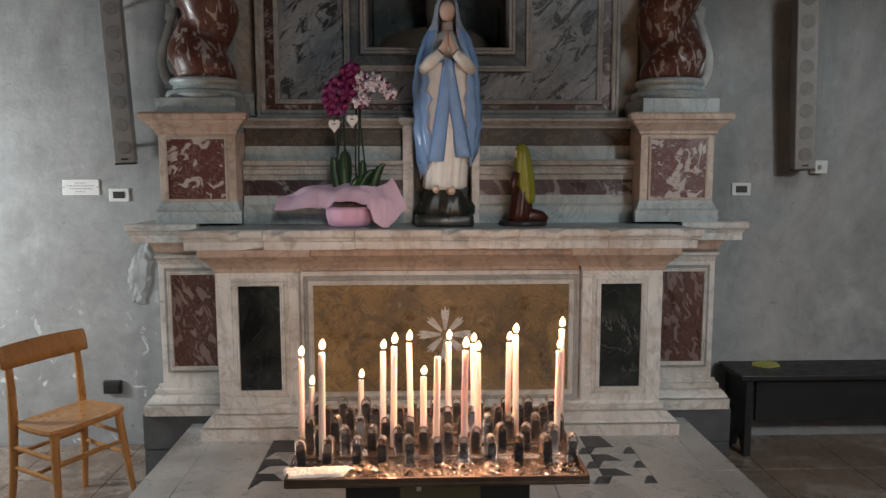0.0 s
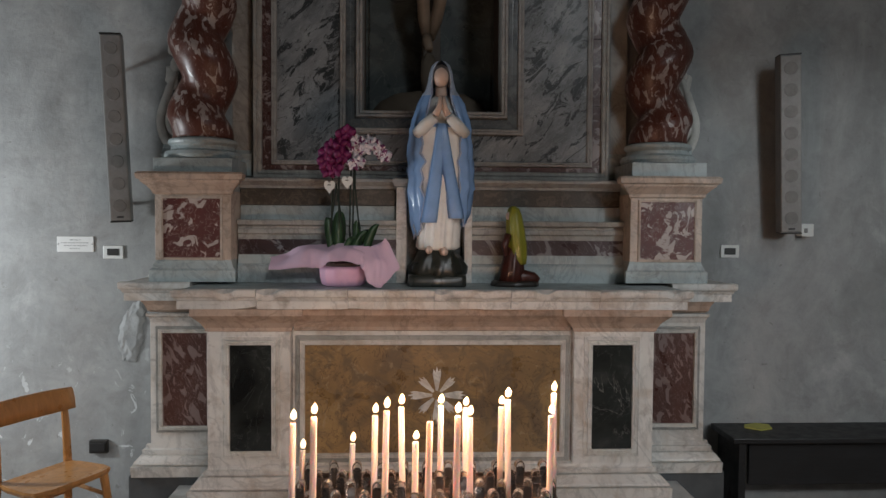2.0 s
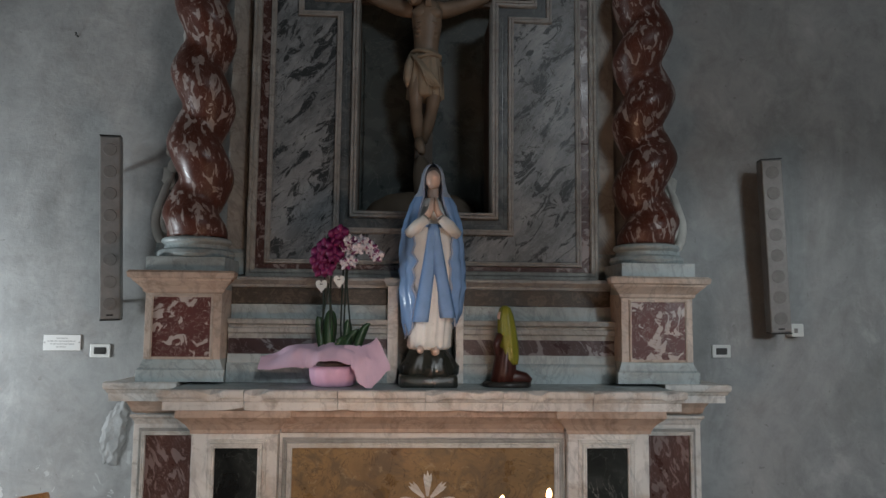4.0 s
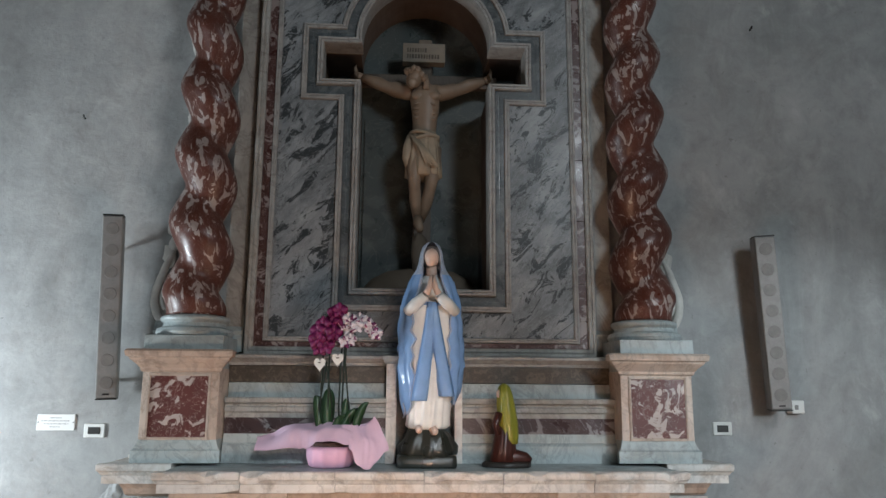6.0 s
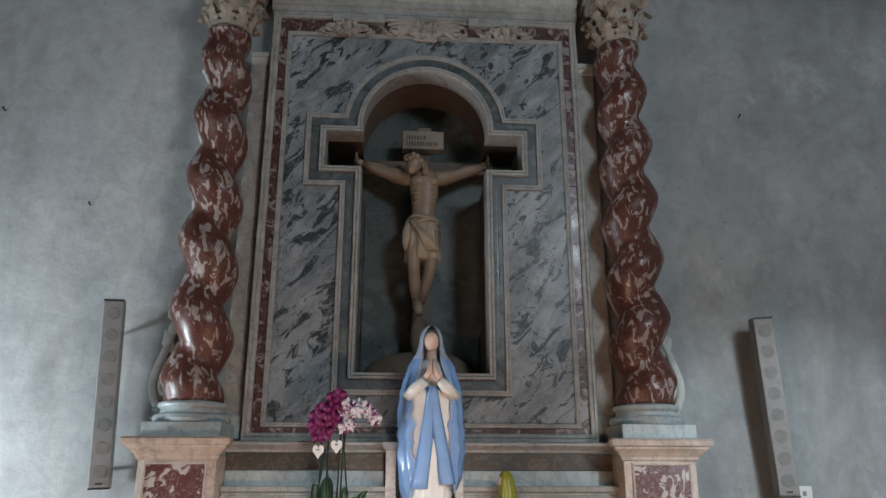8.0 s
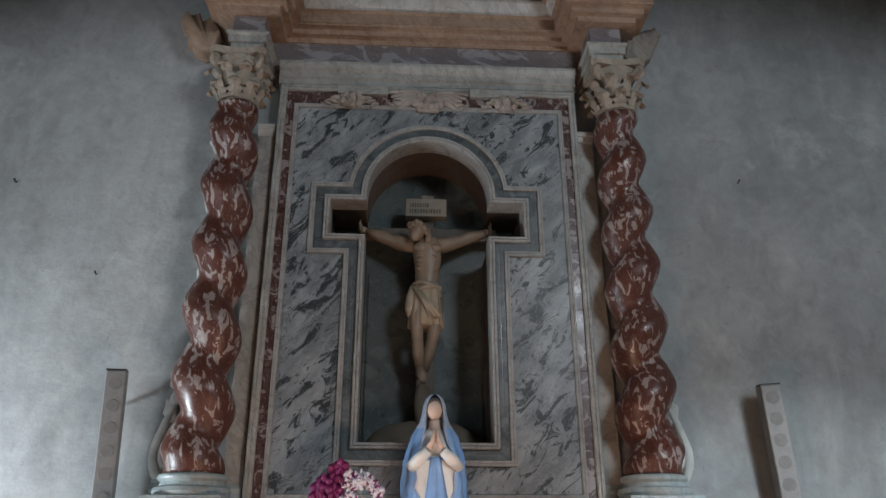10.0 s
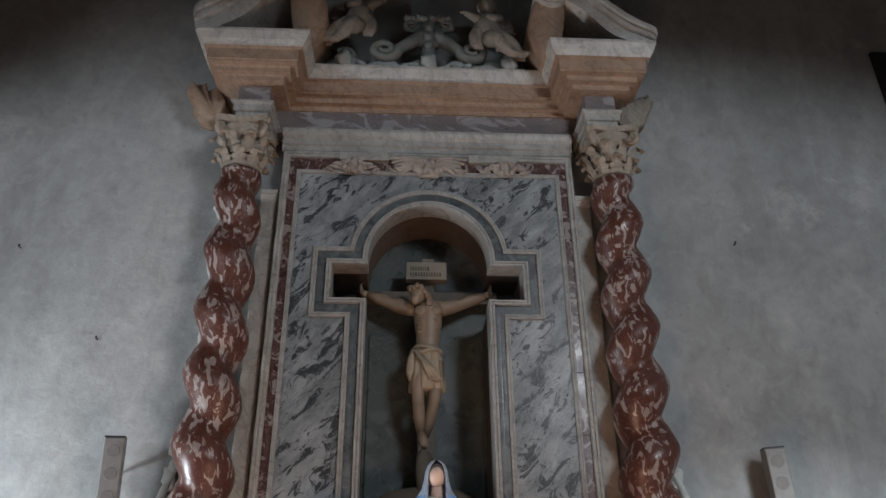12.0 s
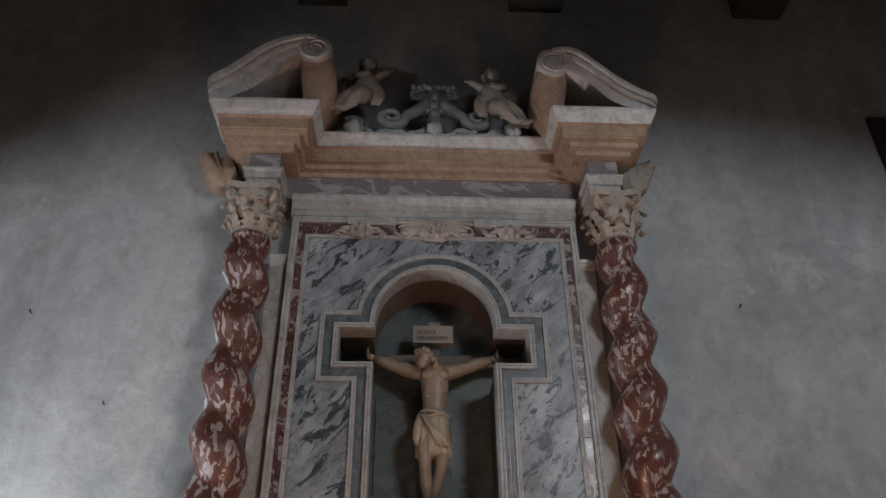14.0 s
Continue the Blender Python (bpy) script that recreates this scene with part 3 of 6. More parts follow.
part("border_fillet", ring(rect(-0.825, 0.84, 1.818, 4.14), rect(-0.798, 0.813, 1.843, 4.115), F - 0.018, -0.004, 0.006), FILLET, retable)
for a, b, c, d in ((-0.872, -0.826, 1.79, 4.228), (0.841, 0.886, 1.79, 4.228), (-0.826, 0.841, 1.79, 1.817), (-0.826, 0.841, 4.142, 4.228)):
    k = 7 if d - c > 1 else 1
    for i in range(k):
        part("red_strip", box(a, b, F - 0.004, -0.004, c + (d - c) * i / k + 0.0008, c + (d - c) * (i + 1) / k - 0.0008, 0.001), RED_STRIP, retable)
part("outer_border", ring(rect(-0.918, 0.928, 1.745, 4.272), rect(-0.872, 0.886, 1.79, 4.228), F - 0.025, -0.004, 0.008), GREY_MOULD, retable)
# the inside of the niche
part("niche_lining", ring(outline(0.06), outline(0.001), F + 0.004, 0.0, 0.0), plain("tan_niche_plaster", (0.33, 0.22, 0.16), 0.8, 0, 14, 0.25, 0.003), retable, "tan plastered niche lining")
# the lining's plaster continued, darkened so its colour holds the niche's shade
part("niche_wall", ring(outline(0.07), outline(0.012), 0.0, 0.33, 0.0), plain("shaded_niche_plaster", (0.12, 0.085, 0.065), 0.85, 0, 10, 0.35, 0.004), retable, "inner niche wall in plaster darkened for its shade")
part("niche_back", box(-0.7, 0.7, 0.33, 0.36, 1.98, 4.05, 0), GREEN_BLACK, retable, "dark grey stone niche back")
for x0, x1, z0, z1 in ((-0.35, -0.02, 2.1, 3.2), (-0.018, 0.35, 2.1, 3.2)):
    part("niche_slab", box(x0, x1, 0.315, 0.332, z0, z1, 0.003), GREEN_BLACK, retable)
for side in (-1, 1):
    x0, x1 = mirror(0.93, 1.035, side)
    part("backing_strip", box(x0, x1, -0.085, -0.004, 1.76, 3.93, 0.006), GREY_MOULD, retable)
    part("backing_cap", moulding(x0, x1, -0.08, [(0.0, 3.93), (0.012, 3.94), (0.02, 3.97), (0.03, 3.975), (0.03, 4.0)], (False, False)), STUCCO, retable)
    x0, x1 = mirror(0.93, 1.39, side)
    part("backing_foot", moulding(x0, x1, -0.06, [(0.05, 1.76), (0.05, 1.83), (0.04, 1.85), (0.045, 1.87), (0.02, 1.9), (0.02, 1.92)], (False, False)), COLD_WHITE, retable)
part("architrave", moulding(-0.93, 0.94, -0.1, [(0.02, 4.275), (0.03, 4.285), (0.03, 4.32), (0.042, 4.328), (0.042, 4.37), (0.06, 4.385), (0.07, 4.41), (0.07, 4.43)], (False, False)), GREY_MOULD, retable)
part("frieze", box(-1.0, 1.0, -0.11, -0.004, 4.43, 4.63, 0.003), FRIEZE, retable, "purplish mottled marble frieze")
CORNICE = [(0.0, 4.6), (0.03, 4.602), (0.03, 4.634), (0.036, 4.638), (0.072, 4.64), (0.072, 4.67), (0.078, 4.676), (0.116, 4.678), (0.116, 4.688), (0.126, 4.69), (0.126, 4.768), (0.15, 4.775)]
CROWN = [(0.15, 4.776), (0.155, 4.79), (0.17, 4.81), (0.185, 4.85), (0.19, 4.86), (0.19, 4.88)]
part("cornice", moulding(-1.0, 1.0, -0.09, CORNICE, (False, False)), CORNICE_STONE, retable, "pinkish tan stone cornice")
part("crown", moulding(-1.0, 1.0, -0.075, CROWN, (False, False)), CROWN_STONE, retable)
for side in (-1, 1):
    x0, x1 = mirror(0.975, 1.21, side)
    part("architrave_block", moulding(x0 + 0.02, x1 - 0.02, -0.004, [(0.0, 4.355), (0.0, 4.4), (0.015, 4.405), (0.015, 4.45), (0.03, 4.46), (0.03, 4.475)], base=0.356), GREY_MOULD, retable)
    part("frieze_block", box(x0 + 0.02, x1 - 0.02, -0.36, -0.004, 4.475, 4.61, 0.003), FRIEZE, retable)
    b0, b1 = x0 - 0.035, x1 + 0.035
    part("cornice_block", moulding(b0, b1, -0.004, CORNICE, base=0.386), CORNICE_STONE, retable, "pinkish tan stepped cornice block")
    part("crown_block", moulding(b0, b1, -0.004, CROWN, base=0.386), CROWN_STONE, retable)

    # the broken scroll pediment
    s = side
    cx, cz, r0 = (-0.815, 5.36, 0.108) if s < 0 else (0.8, 5.3, 0.11)
    def curve(keys, n=28):
        """A smooth line through the keys, mirrored by s."""
        out = []
        for i in range(n):
            f = i / (n - 1) * (len(keys) - 1)
            k = min(int(f), len(keys) - 2)
            u = f - k
            p0, p1, p2, p3 = keys[max(k - 1, 0)], keys[k], keys[k + 1], keys[min(k + 2, len(keys) - 1)]
            out.append(tuple((s if c == 0 else 1) * 0.5 * (2 * p1[c] + (p2[c] - p0[c]) * u + (2 * p0[c] - 5 * p1[c] + 4 * p2[c] - p3[c]) * u * u + (3 * p1[c] - p0[c] - 3 * p2[c] + p3[c]) * u ** 3) for c in (0, 1)))
        return out

    if s < 0:
        line = curve([(1.478, 4.99), (1.475, 5.065), (1.4, 5.13), (1.327, 5.2), (1.215, 5.32), (1.1, 5.41), (0.98, 5.456), (0.89, 5.475), (0.815, 5.465)], 40)
        lower = curve([(1.46, 4.885), (1.37, 4.9), (1.22, 4.99), (1.15, 5.06), (1.06, 5.18), (0.99, 5.265), (0.93, 5.31), (0.89, 5.33), (0.85, 5.34)], 40)
    else:
        line = curve([(1.452, 4.93), (1.45, 5.0), (1.35, 5.06), (1.22, 5.165), (1.09, 5.3), (1.0, 5.385), (0.93, 5.425), (0.86, 5.425), (0.8, 5.41)], 40)
        lower = curve([(1.44, 4.885), (1.34, 4.89), (1.18, 4.965), (1.09, 5.06), (1.01, 5.16), (0.95, 5.21), (0.91, 5.235), (0.88, 5.25), (0.84, 5.26)], 40)
    # across the band: a wide crown, two sunk fillets and a plain face
    BAND = ((0.0, -0.1), (0.0, -0.57), (0.03, -0.578), (0.22, -0.576), (0.26, -0.566), (0.27, -0.552), (0.33, -0.552), (0.35, -0.562), (0.5, -0.558), (0.53, -0.55), (0.54, -0.538), (0.62, -0.535), (0.64, -0.542), (1.0, -0.536), (1.0, -0.1))
    bm = bmesh.new()
    rows = [[bm.verts.new((a[0] + (b[0] - a[0]) * w, y, a[1] + (b[1] - a[1]) * w)) for w, y in BAND] for a, b in zip(line, lower)]
    for p, q in zip(rows, rows[1:]):
        for i in range(len(BAND)):
            j = (i + 1) % len(BAND)
            bm.faces.new((p[i], p[j], q[j], q[i]))
    bm.faces.new(rows[0])
    bm.faces.new(rows[-1][::-1])
    part("pediment_scroll", bm, CROWN_STONE, retable, "pale moulded pediment scroll")
    bm = bmesh.new()
    bmesh.ops.create_cone(bm, cap_ends=True, segments=36, radius1=r0, radius2=r0, depth=0.4, matrix=Matrix.Translation((cx, -0.36, cz)) @ Matrix.Rotation(radians(90), 4, "X"))
    volute = part("volute", bm, CROWN_STONE, retable, smooth=False)
    bm = bmesh.new()
    pts = []
    for i in range(70):
        a = i / 69 * math.pi * 2 * 2.4
        r = r0 * (1 - 0.85 * i / 69)
        pts.append((cx + s * r * math.sin(a) * 1.0, -0.562, cz + r * math.cos(a)))
    add_tube(bm, pts, [0.013 * (1 - 0.5 * i / 69) for i in range(70)], 6)
    part("spiral", bm, CROWN_STONE, volute)
    # the rolled console that carries the volute, swelling and tapering to its foot
    bm = bmesh.new()
    rows = []
    for i in range(15):
        f = i / 14
        z = cz - 0.02 + (4.87 - cz) * f
        w = 0.1 + 0.022 * math.sin(f * 4.2) - 0.03 * f * f
        x = cx - s * 0.03 * math.sin(f * 3.1)
        y = -0.555 + 0.05 * math.sin(f * 3.1) + 0.09 * f * f
        rows.append([bm.verts.new((x + w * math.sin(a), -0.3 + (y + 0.3) * (0.72 + 0.28 * math.cos(a)), z)) for a in [radians(-85 + 17 * k) for k in range(11)]] + [bm.verts.new((x + w, -0.12, z)), bm.verts.new((x - w, -0.12, z))])
    for p, q in zip(rows, rows[1:]):
        for i in range(13):
            bm.faces.new((p[i], p[(i + 1) % 13], q[(i + 1) % 13], q[i]))
    bm.faces.new(rows[0])
    bm.faces.new(rows[-1])
    part("console", bm, CORNICE_STONE, retable, "rolled tan stone console", smooth=True)

# ---- pedestals and twisted columns ----
for side in (-1, 1):
    x0, x1 = mirror(0.962, 1.318, side)
    ped = empty("column_pedestal", "marble pedestal with a red breccia panel", "pedestal", "pair of pedestals")
    part("plinth", moulding(x0 + 0.006, x1 - 0.006, -0.41, [(0.03, TOP + 0.012), (0.03, 1.29), (0.02, 1.3), (0.008, 1.33), (0.006, 1.345)]), COLD_WHITE, ped)
    part("dado", box(x0, x1, -0.42, -0.004, 1.34, 1.67, 0.003), DADO_STONE, ped)
    part("core", box(x0 + 0.004, x1 - 0.004, -0.41, -0.004, TOP + 0.012, 1.76, 0), COLD_WHITE, ped)
    r0, r1 = mirror(1.012, 1.278, side)
    red = part("red_panel", box(r0, r1, -0.424, -0.4, 1.352, 1.632, 0.001), RED, ped, "red breccia marble with white patches")
    part("panel_frame", frame_of(r0, r1, 1.352, 1.632, 0.012, -0.429, -0.41, 0.004), DADO_STONE, red)
    # left cornice in tanner stone: the candles' warm light put into its colour
    part("cornice", moulding(x0, x1, -0.42, [(0.0, 1.65), (0.01, 1.657), (0.012, 1.67), (0.03, 1.69), (0.05, 1.708), (0.052, 1.716), (0.066, 1.722), (0.07, 1.745), (0.06, 1.755)]), DADO_STONE if side > 0 else PINK_STONE, ped)

    cx, cy = (-1.14 if side < 0 else 1.152), -0.235
    pitch = 0.365 if side < 0 else 0.338
    col = empty("twisted_column", "twisted red and white marble column with carved capital", "column", "pair of columns")
    part("base_plinth", box(cx - 0.185, cx + 0.185, cy - 0.185, cy + 0.185, 1.757, 1.825, 0.004), COLD_WHITE, col)
    part("base", loft([(cx, cy, z, r, r) for z, r in ((1.825, 0.165), (1.828, 0.18), (1.845, 0.187), (1.862, 0.18), (1.868, 0.165), (1.872, 0.156), (1.89, 0.15), (1.896, 0.156), (1.902, 0.165), (1.912, 0.168), (1.922, 0.163), (1.926, 0.15), (1.93, 0.14))], 40), COLD_WHITE, col, smooth=False)
    secs = []
    N = 132
    for i in range(N + 1):
        z = 1.93 + (4.02 - 1.93) * i / N
        th = 2 * math.pi * (z - 2.069) / pitch
        fade = max(0, min(1, (z - 1.93) / 0.1, (4.02 - z) / 0.08))
        taper = 1 - 0.15 * i / N
        amp = 0.027 * fade * taper
        dx, dy = side * amp * math.cos(th), amp * math.sin(th)
        valley = math.atan2(-math.sin(th), -side * math.cos(th))

        def groove(a, valley=valley, fade=fade):
            d = (a - valley + math.pi) % (2 * math.pi) - math.pi
            return 1 - 0.12 * fade * math.exp(-(d / 0.55) ** 2)

        r = 0.145 * taper
        secs.append((cx + dx, cy + dy, z, r, r, groove))
    part("shaft", loft(secs, 48), RED_COLUMN, col, "polished red marble shaft with white patches", smooth=True)
    bell = part("capital", loft([(cx, cy, z, r, r) for z, r in ((4.005, 0.1), (4.015, 0.115), (4.028, 0.115), (4.04, 0.1), (4.15, 0.1), (4.25, 0.115), (4.31, 0.15), (4.315, 0.15))], 28), CARVED, col, "carved tan stone capital", smooth=True)
    pts = []
    for k in range(4):
        a = math.pi / 4 + k * math.pi / 2
        for da, r in ((-0.12, 0.205), (0.12, 0.205), (math.pi / 4, 0.135)):
            pts.append((cx + r * math.cos(a + da), cy + r * math.sin(a + da)))
    bm = bmesh.new()
    lo = [bm.verts.new((x, y, 4.318)) for x, y in pts]
    hi = [bm.verts.new((cx + (x - cx) * 1.05, cy + (y - cy) * 1.05, 4.356)) for x, y in pts]
    for i in range(12):
        bm.faces.new((lo[i], lo[(i + 1) % 12], hi[(i + 1) % 12], hi[i]))
    bm.faces.new(lo[::-1])
    bm.faces.new(hi)
    part("abacus", bm, CARVED, bell)
    for tier, (z0, h, out, n, wd) in enumerate(((4.035, 0.125, 0.072, 8, 0.046), (4.12, 0.145, 0.095, 8, 0.044))):
        for k in range(n):
            a = 2 * math.pi * (k + 0.5 * tier) / n
            bm = bmesh.new()
            rows = []
            for i in range(8):
                f = i / 7
                r = 0.102 + out * f ** 2.2
                z = z0 + h * (f if f < 0.86 else 0.86 - (f - 0.86) * 1.6)
                w = wd * (1 - 0.35 * f) * (1 + 0.22 * math.sin(f * 19))
                mid = Vector((cx + r * math.cos(a), cy + r * math.sin(a), z))
                u = Vector((-math.sin(a), math.cos(a), 0)) * w
                n_ = Vector((math.cos(a), math.sin(a), 0))
                rows.append([bm.verts.new(p) for p in (mid - u, mid - u * 0.5 + n_ * 0.012, mid + n_ * 0.02, mid + u * 0.5 + n_ * 0.012, mid + u, mid - n_ * 0.01)])
            for p, q in zip(rows, rows[1:]):
                for i in range(6):
                    bm.faces.new((p[i], p[(i + 1) % 6], q[(i + 1) % 6], q[i]))
            bm.faces.new(rows[0])
            bm.faces.new(rows[-1])
            part("leaf", bm, CARVED, bell)
    for k in range(4):
        a = math.pi / 4 + k * math.pi / 2
        bm = bmesh.new()
        pts = []
        for i in range(22):
            f = i / 21
            t = f * 2 * math.pi * 1.5
            r = 0.042 * (1 - 0.75 * f)
            c = Vector((cx + 0.165 * math.cos(a), cy + 0.165 * math.sin(a), 4.275))
            u = Vector((math.cos(a), math.sin(a), 0))
            pts.append(c + u * r * math.sin(t) + Vector((0, 0, r * math.cos(t))))
        add_tube(bm, pts, 0.017, 8)
        part("scroll", bm, CARVED, bell)

# ---- carved work on the retable ----
FESTOON = white_marble("weathered_festoon_stone", (0.45, 0.385, 0.335), (0.28, 0.225, 0.185), 0.65)
for cx, w in ((-0.475, 0.1), (0.49, 0.1), (0.0, 0.16)):
    bm = bmesh.new()
    add_ball(bm, (cx, -0.16, 4.165), (0.03, 0.03, 0.036))
    n = 9 if w < 0.12 else 14
    for k in range(n):
        a = math.pi * 2 * k / n
        add_ball(bm, (cx + w * 0.55 * math.cos(a), -0.15, 4.165 + 0.04 * math.sin(a)), (0.026, 0.028, 0.022), Matrix.Rotation(a, 4, "Y"), 8)
    for s in (-1, 1):
        for k in range(5):
            f = k / 4
            add_ball(bm, (cx + s * (w * 0.6 + f * w * 0.8), -0.145, 4.17 + 0.02 * math.sin(f * 5 + cx) - 0.015 * f), (0.034, 0.018, 0.016 * (1.2 - 0.5 * f)), Matrix.Rotation(s * (0.5 - f), 4, "Y"), 8)
    if w > 0.12:
        for s in (-1, 1):
            for q in range(5):
                add_tube(bm, [(s * 0.03, -0.15, 4.225 - 0.012 * q), (s * 0.13, -0.15, 4.232 - 0.02 * q), (s * (0.25 - 0.02 * q), -0.145, 4.225 - 0.026 * q)], [0.016, 0.018, 0.008], 7)
        add_box(bm, -0.07, 0.07, -0.15, -0.12, 4.095, 4.2, 0.01)
    rough_up(bm, 0.008, 30, cx)
    part("festoon", bm, FESTOON, retable, "weathered carved stone festoon")
for x0, x1 in ((-0.56, -0.25), (0.26, 0.57)):
    part("blank_tablet", box(x0, x1, F - 0.04, -0.1, 4.205, 4.262, 0.003), GREY_MOULD, retable)

# stucco work against the wall beside the columns
PALE_STUCCO = plain("pale_crumbling_stucco", (0.56, 0.55, 0.51), 0.8, 0, 18, 0.3, 0.005)
for side in (-1, 1):
    ornament = empty("wall_scroll", "crumbling pale stucco scroll beside the column", "stucco ornament", "pair of stucco scrolls")
    axis = -1.14 if side < 0 else 1.152
    pitch = 0.365 if side < 0 else 0.338

    def edge(z):
        """The outer side of the column's shaft, where the stucco peeps out."""
        return 0.145 * (1 - 0.15 * (z - 1.93) / 2.09) + 0.02 * math.cos(2 * math.pi * (z - 2.069) / pitch)

    # a ragged strip that follows the shaft
    bm = bmesh.new()
    rows = []
    for i in range(120):
        z = 2.16 + 1.75 * i / 119
        r = edge(z - 0.05) + 0.052 + 0.022 * noise.noise(Vector((z * 9, side, 0))) + 0.012 * noise.noise(Vector((z * 31, side, 3)))
        y = -0.03 + 0.012 * noise.noise(Vector((z * 14, side, 7)))
        rows.append([bm.verts.new((axis + side * q, yy, z)) for q, yy in ((0.05, -0.002), (0.05, y - 0.02), (r - 0.03, y - 0.022), (r - 0.008, y - 0.008), (r, -0.002))])
    for p, q in zip(rows, rows[1:]):
        for i in range(4):
            bm.faces.new((p[i], p[i + 1], q[i + 1], q[i]))
    bm.faces.new(rows[0])
    bm.faces.new(rows[-1])
    part("ragged_strip", bm, PALE_STUCCO, ornament)
    # the volute at the foot
    bm = bmesh.new()
    pts, rad = [], []
    for i in range(44):
        f = i / 43
        a = f * 2 * math.pi * 1.4 + math.pi * 0.35
        r = 0.1 * (1 - 0.72 * f)
        pts.append((axis + side * (0.2 + r * 0.72 * math.sin(a)), -0.045, 2.03 + r * math.cos(a) * 1.35))
        rad.append(0.026 * (1 - 0.5 * f))
    add_tube(bm, [(axis + side * 0.19, -0.04, 2.3), (axis + side * 0.225, -0.045, 2.22)] + pts, [0.012, 0.02] + rad, 8)
    part("volute", bm, PALE_STUCCO, ornament, smooth=True)
    # a flat shell behind it, and the leaf that climbs from it
    bm = bmesh.new()
    add_ball(bm, (axis + side * 0.185, -0.012, 2.04), (0.09, 0.03, 0.15), seg=16)
    rough_up(bm, 0.012, 18, side)
    part("shell", bm, PALE_STUCCO, ornament, smooth=True)
    for z, dx, w, h, t in ((2.27, 0.215, 0.032, 0.06, 0.3), (2.34, 0.195, 0.026, 0.055, -0.35), (2.41, 0.21, 0.022, 0.045, 0.4)):
        bm = bmesh.new()
        add_ball(bm, (axis + side * dx, -0.025, z), (w, 0.025, h), Matrix.Rotation(side * t, 4, "Y"), 12)
        rough_up(bm, 0.016, 30, z + side)
        part("leaf", bm, PALE_STUCCO, ornament, smooth=True)
    shape = [(1.24, 4.48), (1.3, 4.465), (1.36, 4.49), (1.41, 4.55), (1.44, 4.65), (1.415, 4.7), (1.39, 4.64), (1.365, 4.69), (1.33, 4.62), (1.285, 4.66), (1.24, 4.6)]
    bm = slab_from([(side * (1.27 + (x - 1.24) * 1.2) - (0.06 if side < 0 else 0), 4.5 + (z - 4.48) * 1.25) for x, z in shape], -0.2, -0.002, 0.012)
    bmesh.ops.subdivide_edges(bm, edges=bm.edges[:], cuts=2, use_grid_fill=True)
    rough_up(bm, 0.03, 15, 3.3 + side)
    tagged(part("wall_bracket", bm, CORNICE_STONE if side < 0 else DARK_CARVED, smooth=True), "broken carved stone leaf bracket under the cornice", "stone bracket", "pair of stone brackets")

# the crest between the two pediment scrolls
CREST_PALE = plain("pale_blue_grey_stucco", (0.38, 0.4, 0.39), 0.75, 0, 22, 0.35, 0.004)
crest = empty("stucco_crest", "grey green stucco scrollwork crest on the cornice", "stucco crest")
bm = bmesh.new()
pts = [(-0.58, 4.872)] + [(-0.58 + 1.18 * i / 40, 4.95 + 0.03 * math.sin(i * 0.78) + 0.012 * math.sin(i * 2.3)) for i in range(41)] + [(0.6, 4.872)]
add = slab_from(pts, -0.22, -0.12, 0.004)
tmp = bpy.data.meshes.new("tmp")
add.to_mesh(tmp)
add.free()
bm.from_mesh(tmp)
bpy.data.meshes.remove(tmp)
for i in range(16):
    x = -0.52 + 1.06 * i / 15
    add_ball(bm, (x, -0.225, 4.905 + 0.02 * math.sin(i * 1.3)), (0.045, 0.018, 0.022), Matrix.Rotation(0.6 * math.sin(i * 2.1), 4, "Y"), 8)
part("base_scrollwork", bm, CREST_PALE, crest, "pale blue-grey stucco scrollwork")


def spiral(cx, cz, r, s, turns=1.5, start=0.0, y=-0.22, thick=0.028):
    pts, rad = [], []
    for i in range(46):
        f = i / 45
        a = start + f * 2 * math.pi * turns
        q = r * (1 - 0.78 * f)
        pts.append((cx + s * q * math.cos(a), y - 0.02 * f, cz + q * math.sin(a) * 0.85))
        rad.append(thick * (1 - 0.55 * f))
    return pts, rad


bm = bmesh.new()
add_tube(bm, [(0.0, -0.17, 4.95), (0.0, -0.19, 5.08), (0.0, -0.19, 5.2), (0.0, -0.18, 5.3), (0.0, -0.17, 5.36)], [0.06, 0.045, 0.05, 0.055, 0.03], 12)
for k in range(3):
    add_ball(bm, (0.0, -0.23, 5.1 + 0.075 * k), (0.032, 0.02, 0.034), seg=9)
part("centre_stem", bm, GREY_STUCCO, crest, smooth=True)
